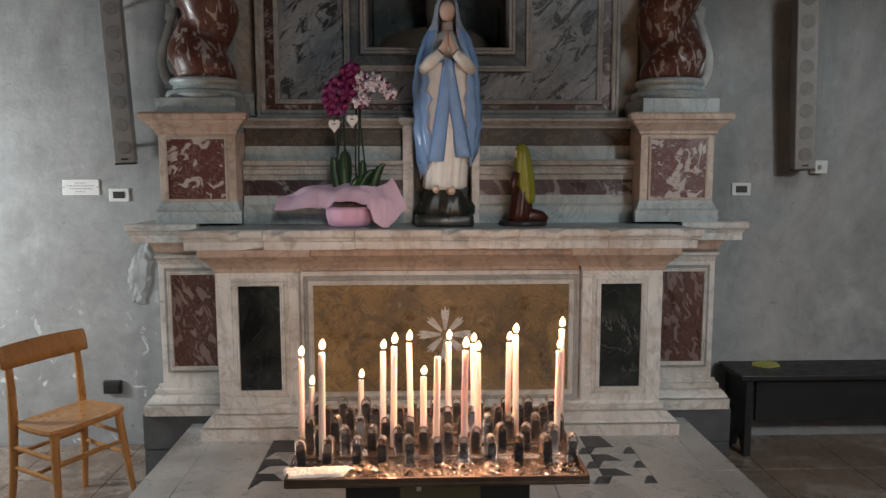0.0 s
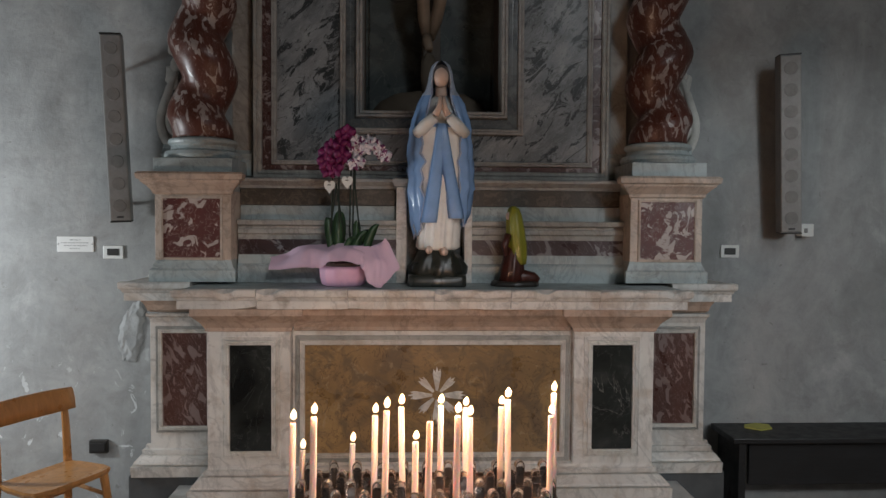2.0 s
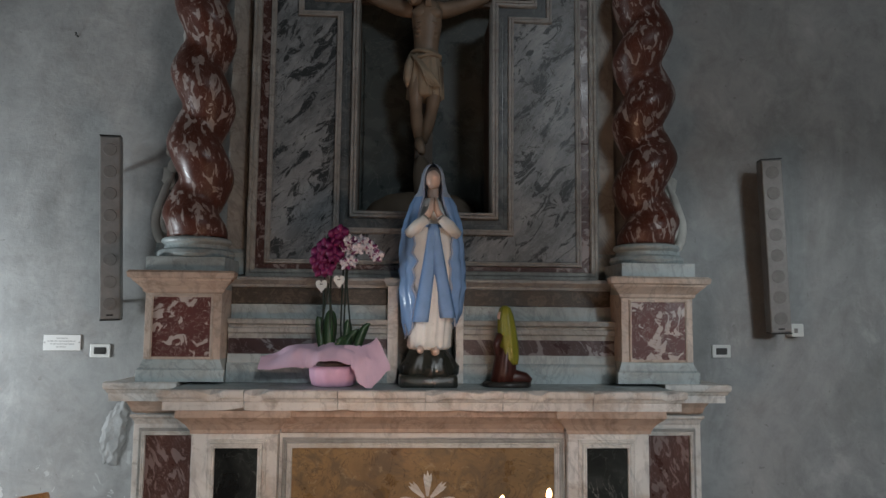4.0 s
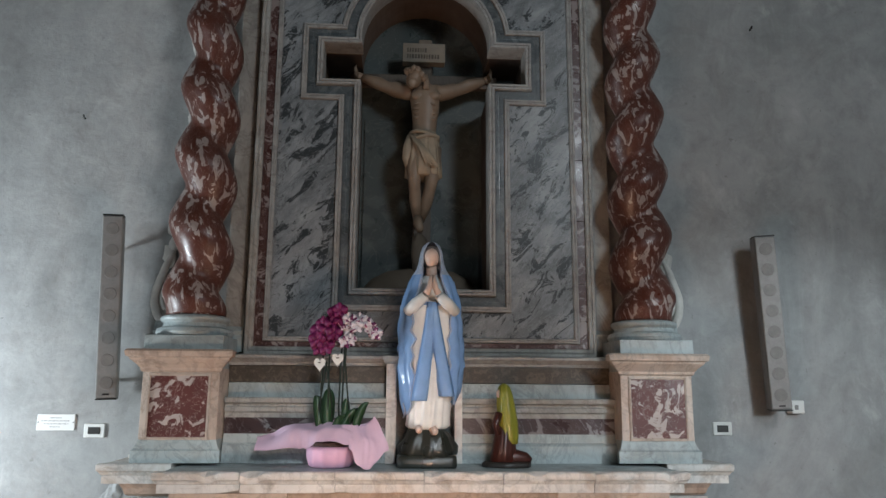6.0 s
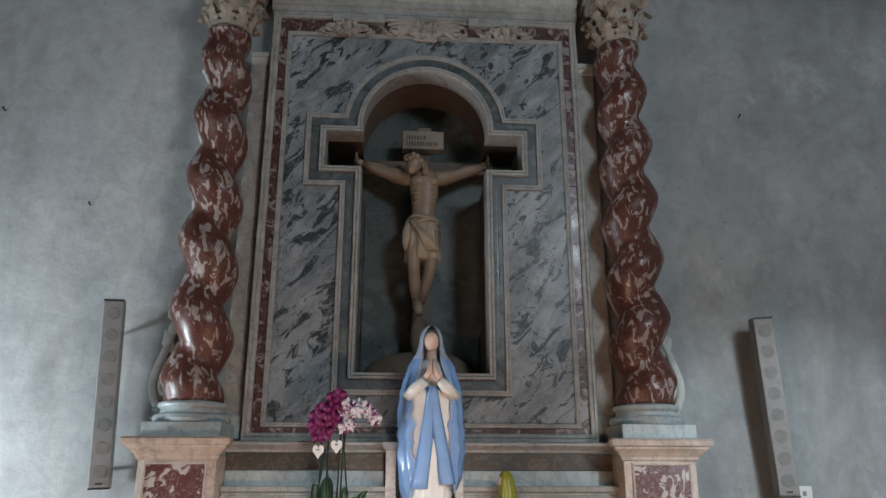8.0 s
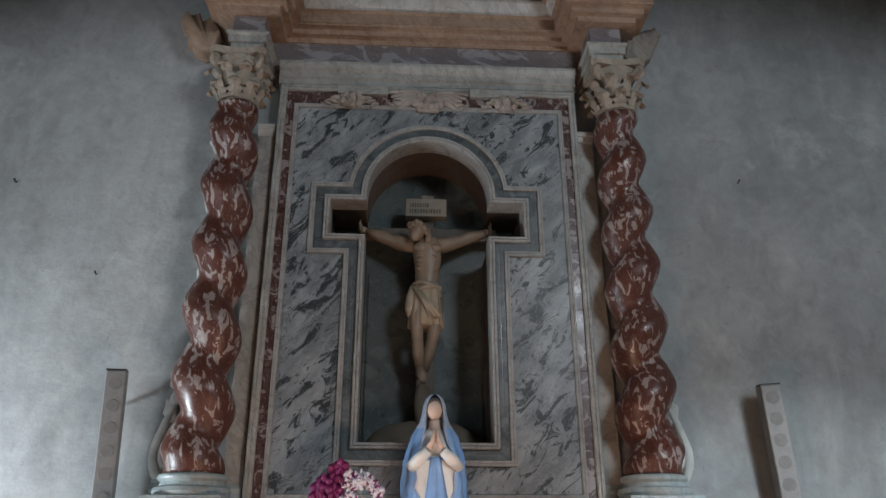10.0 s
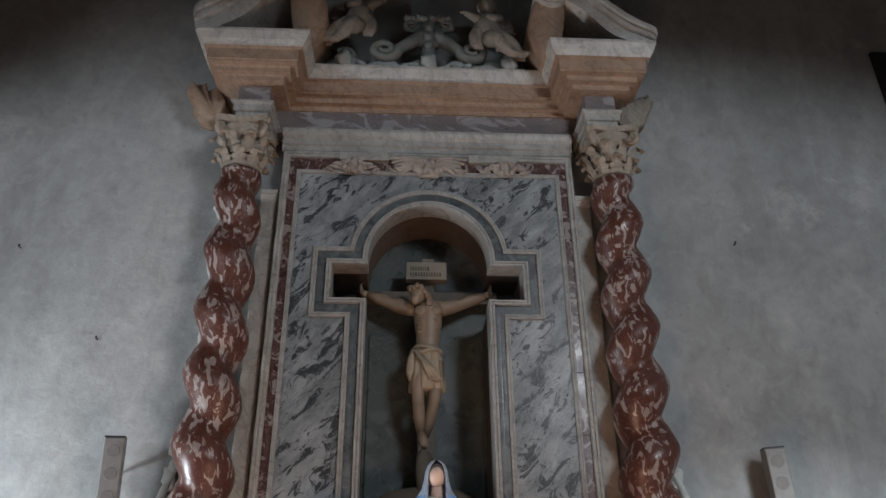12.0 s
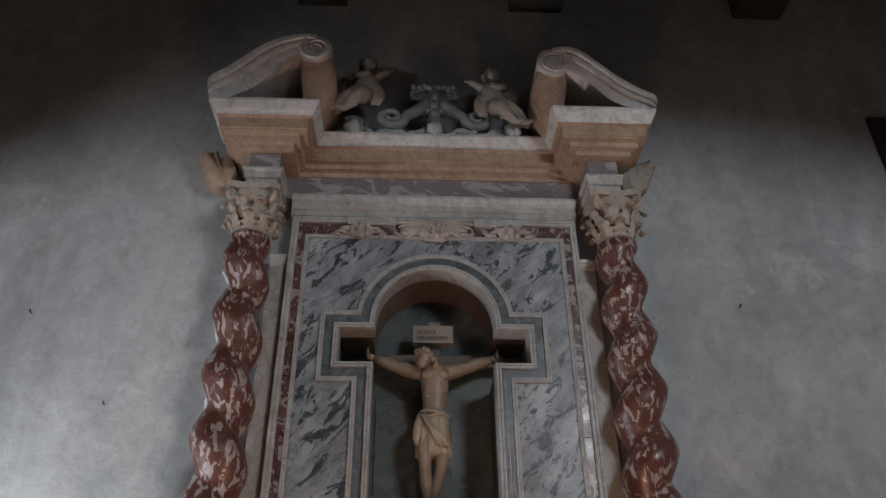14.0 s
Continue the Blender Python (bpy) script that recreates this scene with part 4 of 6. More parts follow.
for s in (-1, 1):
    bm = bmesh.new()
    pts, rad = spiral(s * 0.12, 5.3, 0.058, s, 1.4, math.pi * 0.9, -0.19, 0.022)
    add_tube(bm, [(s * 0.045, -0.19, 5.12), (s * 0.055, -0.19, 5.22)] + pts, [0.035, 0.028] + rad, 8)
    for k in range(4):
        add_ball(bm, (s * (0.03 + 0.035 * k), -0.2, 5.36 + 0.012 * math.sin(k * 2.0)), (0.03, 0.03, 0.036), Matrix.Rotation(s * 0.5 * k, 4, "Y"), 10)
    rough_up(bm, 0.01, 30, s)
    part("upper_scroll", bm, GREY_STUCCO, crest, smooth=True)
    bm = bmesh.new()
    pts, rad = spiral(s * 0.3, 5.05, 0.1, s, 1.6, math.pi * 0.75, -0.22, 0.032)
    add_tube(bm, [(s * 0.05, -0.2, 5.25), (s * 0.075, -0.21, 5.17), (s * 0.14, -0.22, 5.11)] + pts[3:], [0.036, 0.045, 0.043] + [r * 1.2 for r in rad[3:]], 10)
    part("scroll", bm, GREY_STUCCO, crest, smooth=True)
    bm = bmesh.new()
    pts, rad = spiral(s * 0.56, 5.0, 0.07, s, 1.3, math.pi * 0.2, -0.2, 0.025)
    add_tube(bm, pts, rad, 8)
    part("end_scroll", bm, GREY_STUCCO, crest, smooth=True)
for x, w in ((-0.56, 0.05), (0.0, 0.05), (0.54, 0.05)):
    bm = bmesh.new()
    add_ball(bm, (x, -0.24, 4.94), (w, 0.05, 0.06), seg=14)
    for v in bm.verts:
        a = math.atan2(v.co.z - 4.94, v.co.x - x)
        q = 1.15 + 0.2 * math.cos(7 * a)
        v.co.x, v.co.z = x + (v.co.x - x) * q, 4.94 + (v.co.z - 4.94) * q
    rough_up(bm, 0.02, 26, x)
    part("boss", bm, CREST_PALE, crest, smooth=True)


def small_figure(x, s, top):
    """A plain stone winged child, leaning forward with one arm held out and the legs trailing."""
    bm = bmesh.new()
    y = -0.27

    def at(dx, dy, dz):
        return (x + s * dx, y + dy, top + dz)

    add_ball(bm, at(0.0, -0.03, -0.062), (0.054, 0.06, 0.066), seg=18)
    for k in range(11):
        a = math.pi * (-0.1 + 1.2 * k / 10)
        add_ball(bm, at(-0.004 + 0.05 * math.cos(a), -0.01, -0.05 + 0.058 * math.sin(a)), (0.022, 0.03, 0.022), seg=8)
    # trunk, leaning from the hips
    add_tube(bm, [at(0.0, 0, -0.115), at(0.004, 0, -0.14), at(0.008, -0.01, -0.18), at(0.0, -0.02, -0.24), at(-0.018, -0.02, -0.3), at(-0.035, -0.01, -0.35), at(-0.04, 0, -0.38)], [0.03, 0.05, 0.07, 0.076, 0.08, 0.074, 0.045], 18)
    # the arm held out
    add_tube(bm, [at(0.04, -0.01, -0.165), at(0.075, -0.04, -0.18), at(0.105, -0.06, -0.178), at(0.135, -0.07, -0.168), at(0.16, -0.075, -0.162)], [0.034, 0.033, 0.028, 0.024, 0.016], 12)
    add_ball(bm, at(0.168, -0.075, -0.16), (0.022, 0.014, 0.014), seg=9)
    # the other arm, bent across the chest
    add_tube(bm, [at(-0.05, -0.01, -0.165), at(-0.075, -0.06, -0.2), at(-0.04, -0.1, -0.225), at(0.015, -0.105, -0.205)], [0.034, 0.032, 0.026, 0.018], 12)
    # thighs, knees, calves and feet
    add_tube(bm, [at(-0.045, -0.02, -0.34), at(-0.085, -0.07, -0.385), at(-0.125, -0.085, -0.42), at(-0.165, -0.07, -0.45), at(-0.21, -0.06, -0.5), at(-0.235, -0.075, -0.515), at(-0.26, -0.085, -0.512)], [0.062, 0.058, 0.046, 0.042, 0.028, 0.024, 0.012], 14)
    add_tube(bm, [at(-0.01, -0.03, -0.35), at(-0.03, -0.1, -0.4), at(-0.055, -0.125, -0.44), at(-0.09, -0.1, -0.475), at(-0.14, -0.09, -0.52), at(-0.165, -0.1, -0.535), at(-0.19, -0.11, -0.53)], [0.062, 0.058, 0.045, 0.04, 0.027, 0.022, 0.012], 14)
    # the wing: a rounded shoulder and layered feathers
    add_ball(bm, at(-0.085, 0.05, -0.17), (0.05, 0.022, 0.042), seg=12)
    for k in range(6):
        a = -0.25 + 0.2 * k
        add_ball(bm, at(-0.125 - 0.03 * math.cos(a), 0.06, -0.185 + 0.055 * math.sin(a)), (0.062, 0.012, 0.02), Matrix.Rotation(s * a, 4, "Y"), 10)
    # cloth: a swag over the hip and loose folds on the other side
    for k in range(4):
        add_tube(bm, [at(0.03 + 0.012 * k, -0.04, -0.22), at(0.065 + 0.012 * k, -0.05 + 0.012 * k, -0.3), at(0.05 + 0.018 * k, -0.03, -0.38), at(0.04 + 0.014 * k, -0.02, -0.43)], [0.014, 0.024, 0.022, 0.01], 8)
    for k in range(5):
        add_tube(bm, [at(-0.06, 0.02, -0.36 - 0.01 * k), at(-0.13, 0.02, -0.4 + 0.012 * k), at(-0.2, 0.01, -0.39 - 0.022 * k), at(-0.25, 0.0, -0.42 - 0.02 * k)], [0.02, 0.026, 0.022, 0.008], 8)
    rough_up(bm, 0.007, 22, x)
    return part("child_figure", bm, DARK_CARVED, smooth=True)


tagged(small_figure(-0.475, 1, 5.535), "plain winged stone child leaning out over the cornice", "stone figure", "pair of stone figures")
tagged(small_figure(0.4, -1, 5.455), "plain winged stone child leaning out over the cornice", "stone figure", "pair of stone figures")

# ---- the crucifix in the niche ----
CORPUS = plain("painted_wood_corpus", (0.255, 0.185, 0.13), 0.45, 0, 14, 0.35, 0.002)
DARK_WOOD = wood("dark_cross_wood", (0.11, 0.085, 0.065), 0.55)
NY = 0.14
cross = empty("cross", "dark wooden cross in a rocky mound", "cross")
part("post", box(-0.05, 0.055, NY + 0.06, NY + 0.1, 2.3, 3.66, 0.006), DARK_WOOD, cross)
part("crossbar", box(-0.44, 0.45, NY + 0.055, NY + 0.095, 3.375, 3.455, 0.006), DARK_WOOD, cross)
board = part("title_board", box(-0.126, 0.128, NY - 0.02, NY + 0.05, 3.505, 3.625, 0.004), plain("weathered_board", (0.23, 0.2, 0.16), 0.7), cross, "weathered board with faded lettering")
part("board_knob", box(-0.03, 0.05, NY - 0.01, NY + 0.04, 3.62, 3.655, 0.008), plain("board_top", (0.17, 0.14, 0.11), 0.7), board)
INK = plain("faded_ink", (0.1, 0.085, 0.07), 0.8)
bm = bmesh.new()
rng = random.Random(3)
for z0, a, b in ((3.575, -0.1, 0.02), (3.535, -0.1, 0.09)):
    x = a
    while x < b:
        w = rng.uniform(0.006, 0.014)
        add_box(bm, x, x + w, NY - 0.0225, NY - 0.019, z0 - 0.008, z0 + 0.018)
        x += w + 0.006
part("lettering", bm, INK, board)
bm = bmesh.new()
# bowed head with hair falling to one side
add_ball(bm, (-0.055, NY - 0.1, 3.362), (0.046, 0.052, 0.062), Matrix.Rotation(0.35, 4, "Y"), 18)
add_ball(bm, (-0.066, NY - 0.135, 3.322), (0.028, 0.022, 0.034), Matrix.Rotation(0.35, 4, "Y"), 12)
for k in range(14):
    a = math.pi * 2 * k / 14
    add_ball(bm, (-0.048 + 0.05 * math.cos(a), NY - 0.09 + 0.052 * math.sin(a), 3.392 + 0.014 * math.sin(3 * a) - 0.02 * math.cos(a)), (0.02, 0.02, 0.022), seg=8)
for k in range(4):
    add_tube(bm, [(-0.005 + 0.004 * k, NY - 0.09 - 0.006 * k, 3.385), (0.01 + 0.003 * k, NY - 0.1, 3.34), (0.002 + 0.008 * k, NY - 0.105, 3.295)], [0.014, 0.013, 0.006], 6)
# chest, ribs, waist
add_tube(bm, [(-0.02, NY - 0.05, 3.35), (0.0, NY - 0.035, 3.315), (0.008, NY - 0.04, 3.27), (0.012, NY - 0.045, 3.2), (0.01, NY - 0.035, 3.12), (0.006, NY - 0.03, 3.05), (0.004, NY - 0.035, 2.96)], [0.036, 0.084, 0.088, 0.083, 0.073, 0.069, 0.072], 20, 0.74)
for s in (-1, 1):
    add_ball(bm, (0.01 + s * 0.042, NY - 0.085, 3.265), (0.045, 0.022, 0.032), seg=12)
    for k in range(4):
        add_tube(bm, [(0.01 + s * 0.072, NY - 0.06, 3.215 - 0.022 * k), (0.01 + s * 0.05, NY - 0.098 + 0.006 * k, 3.205 - 0.026 * k), (0.01 + s * 0.018, NY - 0.1 + 0.008 * k, 3.215 - 0.024 * k)], [0.007, 0.008, 0.004], 6)
    # sagging arms with elbow and muscle
    add_tube(bm, [(s * 0.065, NY - 0.03, 3.305), (s * 0.11, NY - 0.015, 3.312), (s * 0.17, NY, 3.335), (s * 0.215, NY + 0.015, 3.352), (s * 0.265, NY + 0.02, 3.378), (s * 0.32, NY + 0.03, 3.4), (s * 0.365, NY + 0.035, 3.418)], [0.05, 0.047, 0.046, 0.036, 0.04, 0.031, 0.023], 12)
    add_ball(bm, (s * 0.388, NY + 0.03, 3.426), (0.03, 0.016, 0.022), seg=9)
    for k in range(4):
        add_tube(bm, [(s * 0.395, NY + 0.02, 3.416 + 0.011 * k), (s * 0.412, NY + 0.0, 3.424 + 0.014 * k), (s * 0.4, NY - 0.012, 3.432 + 0.014 * k)], [0.008, 0.007, 0.005], 6)
# legs, knees forward, feet crossed
add_tube(bm, [(-0.045, NY - 0.04, 2.95), (-0.052, NY - 0.065, 2.83), (-0.048, NY - 0.09, 2.75), (-0.045, NY - 0.075, 2.7), (-0.04, NY - 0.045, 2.64), (-0.028, NY - 0.025, 2.53)], [0.058, 0.05, 0.037, 0.033, 0.036, 0.02], 14)
add_tube(bm, [(0.055, NY - 0.035, 2.95), (0.054, NY - 0.06, 2.83), (0.05, NY - 0.085, 2.75), (0.042, NY - 0.065, 2.7), (0.024, NY - 0.035, 2.63), (-0.006, NY - 0.008, 2.53)], [0.058, 0.05, 0.037, 0.033, 0.035, 0.02], 14)
add_tube(bm, [(-0.026, NY - 0.03, 2.545), (-0.022, NY - 0.06, 2.505), (-0.012, NY - 0.1, 2.455)], [0.025, 0.03, 0.02], 10)
rough_up(bm, 0.004, 26)
n0 = len(bm.faces)
folds = lambda a: 1 + 0.07 * math.sin(7 * a) + 0.06 * math.sin(13 * a + 1) + 0.03 * math.sin(29 * a)
add_loft(bm, [(0.006, NY - 0.035, z, rx, ry, folds) for z, rx, ry in ((2.775, 0.085, 0.078), (2.785, 0.1, 0.1), (2.84, 0.098, 0.098), (2.9, 0.093, 0.092), (2.96, 0.087, 0.084), (3.01, 0.08, 0.075), (3.045, 0.074, 0.067), (3.055, 0.064, 0.055))], 72)
# rolled waist, hanging knot and diagonal gathers
for z, dz in ((3.03, 0.012), (3.01, -0.01)):
    add_tube(bm, [(0.006 + 0.082 * math.cos(a), NY - 0.035 + 0.08 * math.sin(a), z + dz * math.sin(a * 2)) for a in [2 * math.pi * k / 24 for k in range(25)]], 0.012, 6)
add_tube(bm, [(-0.075, NY - 0.075, 3.02), (-0.09, NY - 0.085, 2.95), (-0.095, NY - 0.08, 2.88), (-0.088, NY - 0.075, 2.83)], [0.018, 0.026, 0.026, 0.013], 8)
for k in range(5):
    add_tube(bm, [(-0.07 + 0.012 * k, NY - 0.108, 3.01 - 0.008 * k), (-0.02 + 0.016 * k, NY - 0.134, 2.93 - 0.012 * k), (0.02 + 0.016 * k, NY - 0.142, 2.82)], [0.009, 0.011, 0.006], 6)
bm.faces.ensure_lookup_table()
for f in bm.faces[n0:]:
    f.material_index = 1
ob = part("crucifix_figure", bm, (CORPUS, plain("painted_loincloth", (0.36, 0.29, 0.21), 0.6, 0, 20, 0.35)), smooth=True)
tagged(ob, "brown painted wooden figure on the cross", "wooden figure")
bm = bmesh.new()
add_loft(bm, [(0.0, NY + 0.06, z, r, r * 0.36) for z, r in ((2.09, 0.35), (2.14, 0.335), (2.19, 0.29), (2.235, 0.19), (2.26, 0.09))], 30)
add_loft(bm, [(-0.0, NY + 0.04, z, r, r) for z, r in ((2.2, 0.075), (2.27, 0.06), (2.34, 0.06), (2.42, 0.05), (2.46, 0.02))], 12)
rough_up(bm, 0.03, 9)
tagged(part("rocky_mound", bm, plain("brown_mound", (0.12, 0.095, 0.07), 0.85, 0, 10, 0.35, 0.006), smooth=True), "brown rocky mound at the foot of the cross", "mound")

# ---- figures on the altar table ----
BLUE = plain("glossy_blue_paint", (0.25, 0.42, 0.72), 0.2, 0, 16, 0.18)
VEIL = plain("pale_lace_veil_paint", (0.4, 0.47, 0.58), 0.3, 0, 120, 0.4)
CREAM = plain("cream_gloss_paint", (0.82, 0.81, 0.77), 0.3, 0, 20, 0.12)
SKIN = plain("flesh_paint", (0.74, 0.54, 0.44), 0.35, 0, 30, 0.08)
ROCK = plain("dark_painted_rock", (0.03, 0.032, 0.026), 0.3, 0, 14, 0.5, 0.006)
GILT = plain("pale_lace_trim", (0.36, 0.42, 0.56), 0.4, 0, 50, 0.3)
SX, SY = 0.033, -0.43


def robed_figure():
    """The tall praying figure, as one mesh in several paints."""
    bm = bmesh.new()
    marks = []

    def paint(i):
        bm.faces.ensure_lookup_table()
        marks.append((len(bm.faces), i))

    def pleats(depth, n, phase):
        return lambda a: 1 + depth * math.sin(n * a + phase) + depth * 0.5 * math.sin(n * 1.9 * a + 2 * phase)

    rows = []
    for z, rx, ry, d in ((1.395, 0.085, 0.085, 0.06), (1.41, 0.1, 0.1, 0.07), (1.45, 0.097, 0.097, 0.075), (1.55, 0.1, 0.096, 0.07), (1.7, 0.126, 0.108, 0.04), (1.85, 0.132, 0.107, 0.022), (1.95, 0.126, 0.1, 0.012), (2.03, 0.1, 0.076, 0.006), (2.09, 0.078, 0.056, 0.0), (2.13, 0.03, 0.03, 0.0)):
        rows.append((SX + 0.002 - 0.07 * max(0.0, 1.62 - z), SY, z, rx, ry, pleats(d, 15, z * 2.2)))
    add_loft(bm, rows, 72)
    paint(1)
    # sash: a band round the waist and two long tails
    for x1, w in ((-0.058, 0.026), (0.072, 0.026)):
        rows = []
        for i in range(13):
            f = i / 12
            z = 1.985 - f * (0.46 if x1 < 0 else 0.44)
            x = SX + 0.002 + (x1) * f ** 1.15
            hw = 0.024 + (w - 0.012) * f
            yb = -(0.104 + 0.012 * math.sin(f * 2.6)) - 0.004 * math.sin(f * 9)
            yb *= math.sqrt(max(0.3, 1 - (x1 * f / 0.1) ** 2 * 0.5)) * 1.08
            rows.append([bm.verts.new(p) for p in ((x - hw, SY + yb + 0.012, z), (x - hw * 0.5, SY + yb - 0.004, z), (x, SY + yb - 0.001, z), (x + hw * 0.5, SY + yb - 0.004, z), (x + hw, SY + yb + 0.012, z), (x, SY + yb + 0.03, z))])
        for p, q in zip(rows, rows[1:]):
            for k in range(6):
                bm.faces.new((p[k], p[(k + 1) % 6], q[(k + 1) % 6], q[k]))
        bm.faces.new(rows[0])
        bm.faces.new(rows[-1])
    add_loft(bm, [(SX, SY, z, 0.121, 0.094) for z in (1.965, 1.975, 1.985)], 40)
    paint(0)
    # mantle: an open shell over back, shoulders and arms
    prof = ((1.56, 0.122, 0.1, 0.72), (1.6, 0.138, 0.108, 0.66), (1.65, 0.149, 0.114, 0.58), (1.69, 0.152, 0.117, 0.66), (1.73, 0.153, 0.118, 0.57), (1.77, 0.152, 0.117, 0.66), (1.81, 0.151, 0.116, 0.58), (1.85, 0.149, 0.115, 0.68), (1.89, 0.147, 0.113, 0.62), (1.93, 0.144, 0.11, 0.72), (1.97, 0.139, 0.105, 0.74), (2.01, 0.131, 0.096, 0.66), (2.05, 0.119, 0.087, 0.58), (2.09, 0.107, 0.077, 0.52), (2.125, 0.092, 0.066, 0.5), (2.155, 0.072, 0.058, 0.68), (2.2, 0.06, 0.057, 0.86), (2.24, 0.054, 0.058, 0.84), (2.27, 0.044, 0.049, 0.66), (2.288, 0.026, 0.031, 0.45), (2.295, 0.006, 0.008, 0.3))
    m = 44
    outer, inner = [], []
    for z, rx, ry, half in prof:
        ro, ri = [], []
        for k in range(m + 1):
            f = k / m
            wave = 0.03 * math.sin(z * 117) if z < 1.96 else 0.0
            a = -math.pi / 2 + half + wave + f * (2 * math.pi - 2 * half - 2 * wave)
            depth = 0.06 if z < 2.1 else 0.012
            g = 1 + depth * math.sin(11 * a + z * 5) + depth * 0.6 * math.sin(23 * a - z * 9) + (0.028 * math.sin(z * 68 + 2 * a) if z < 1.98 else 0.0)
            drop = 0.0
            if z < 1.7:
                drop = (0.034 * math.sin(a * 8 + 0.6) + 0.016 * math.sin(a * 19) - 0.02 - (0.045 if math.cos(a) < 0 else 0.0) * abs(math.cos(a))) * (1.7 - z) / 0.14
            ro.append(bm.verts.new((SX + rx * g * math.cos(a), SY + ry * g * math.sin(a), z + drop)))
            ri.append(bm.verts.new((SX + (rx * g - 0.008) * math.cos(a), SY + (ry * g - 0.008) * math.sin(a), z + drop + 0.001)))
        outer.append(ro)
        inner.append(ri)
    for i in range(len(prof) - 1):
        for k in range(m):
            bm.faces.new((outer[i][k], outer[i][k + 1], outer[i + 1][k + 1], outer[i + 1][k]))
            bm.faces.new((inner[i][k], inner[i + 1][k], inner[i + 1][k + 1], inner[i][k + 1]))
        for k in (0, m):
            bm.faces.new((outer[i][k], outer[i + 1][k], inner[i + 1][k], inner[i][k]))
    for k in range(m):
        bm.faces.new((outer[0][k], inner[0][k], inner[0][k + 1], outer[0][k + 1]))
    paint(0)
    bm.faces.ensure_lookup_table()
    veil = [f for f in bm.faces[marks[-2][0]:] if f.calc_center_median().z > 2.135]
    # trim along the mantle's two front edges
    for k in (0, m):
        add_tube(bm, [outer[i][k].co + Vector((0, -0.003, 0)) for i in range(0, 16)], 0.0045, 6)
    add_tube(bm, [outer[0][k].co + Vector((0, 0, -0.002)) for k in range(0, m + 1)], 0.0045, 6)
    paint(4)
    # sleeves
    for s in (-1, 1):
        add_tube(bm, [(SX + s * 0.115, SY - 0.07, 1.94), (SX + s * 0.075, SY - 0.108, 1.975), (SX + s * 0.034, SY - 0.124, 2.012)], [0.026, 0.03, 0.023], 12)
    paint(1)
    for s in (-1, 1):
        add_tube(bm, [(SX + s * 0.03, SY - 0.128, 2.02), (SX + s * 0.014, SY - 0.13, 2.05), (SX + s * 0.007, SY - 0.122, 2.11)], [0.017, 0.014, 0.007], 8)
    add_ball(bm, (SX, SY - 0.026, 2.212), (0.036, 0.042, 0.05), seg=18)
    add_tube(bm, [(SX, SY - 0.008, 2.11), (SX, SY - 0.01, 2.17)], [0.032, 0.026], 12)
    paint(2)
    add_ball(bm, (SX, SY - 0.014, 2.228), (0.0395, 0.042, 0.047), seg=18)
    paint(5)
    for dx, dz in ((-0.055, 0.0), (0.018, -0.008)):
        add_ball(bm, (SX + dx, SY - 0.105, 1.398 + dz), (0.018, 0.034, 0.02), seg=10)
    paint(2)
    # rock and block
    n = len(bm.verts)
    add_loft(bm, [(SX - 0.012, SY, z, rx, ry, lambda a: 1 + 0.08 * math.sin(5 * a + 1) + 0.06 * math.sin(11 * a)) for z, rx, ry in ((1.27, 0.135, 0.12), (1.31, 0.13, 0.12), (1.35, 0.105, 0.11), (1.385, 0.09, 0.1), (1.4, 0.06, 0.06))], 40)
    bm.verts.ensure_lookup_table()
    for v in bm.verts[n:]:
        v.co += noise.noise_vector(v.co * 22) * 0.018
    add_loft(bm, [(SX - 0.013, SY, z, rx, rx * 0.86, lambda a: 1 / max(abs(math.cos(a)), abs(math.sin(a))) * 0.78 + 0.22) for z, rx in ((TOP, 0.138), (1.232, 0.142), (1.272, 0.14), (1.28, 0.13))], 48)
    paint(3)
    bm.faces.ensure_lookup_table()
    start = 0
    veil = set(veil)
    for end, i in marks:
        for f in bm.faces[start:end]:
            f.material_index = 6 if f in veil else i
        start = end
    return bm


ob = part("statue", robed_figure(), (BLUE, CREAM, SKIN, ROCK, GILT, plain("grey_brown_hair_paint", (0.16, 0.13, 0.12), 0.4), VEIL), smooth=True)
tagged(ob, "glossy painted praying figure in a blue mantle and cream robe", "statue")

# the small kneeling figure
bm = bmesh.new()
KX, KY = 0.395, -0.47
cloak = lambda a: 1 + 0.05 * math.sin(8 * a) + 0.03 * math.sin(15 * a + 1)
add_loft(bm, [(KX + x, KY, z, rx, ry, cloak) for z, rx, ry, x in ((1.33, 0.03, 0.046, 0.02), (1.36, 0.042, 0.05, 0.012), (1.42, 0.048, 0.052, 0.004), (1.5, 0.044, 0.048, -0.004), (1.56, 0.037, 0.042, -0.01), (1.592, 0.027, 0.032, -0.012), (1.607, 0.01, 0.012, -0.013))], 36)
bm.faces.ensure_lookup_table()
n1 = len(bm.faces)
add_loft(bm, [(KX + x, KY, z, rx, ry, lambda a: 1 + 0.07 * math.sin(11 * a)) for z, rx, ry, x in ((1.245, 0.06, 0.055, -0.02), (1.3, 0.055, 0.052, -0.015), (1.38, 0.046, 0.046, -0.008), (1.45, 0.03, 0.03, 0.0))], 32)
add_tube(bm, [(KX - 0.02, KY, 1.27), (KX + 0.04, KY, 1.268), (KX + 0.085, KY, 1.262), (KX + 0.11, KY, 1.25)], [0.04, 0.036, 0.03, 0.018], 10)
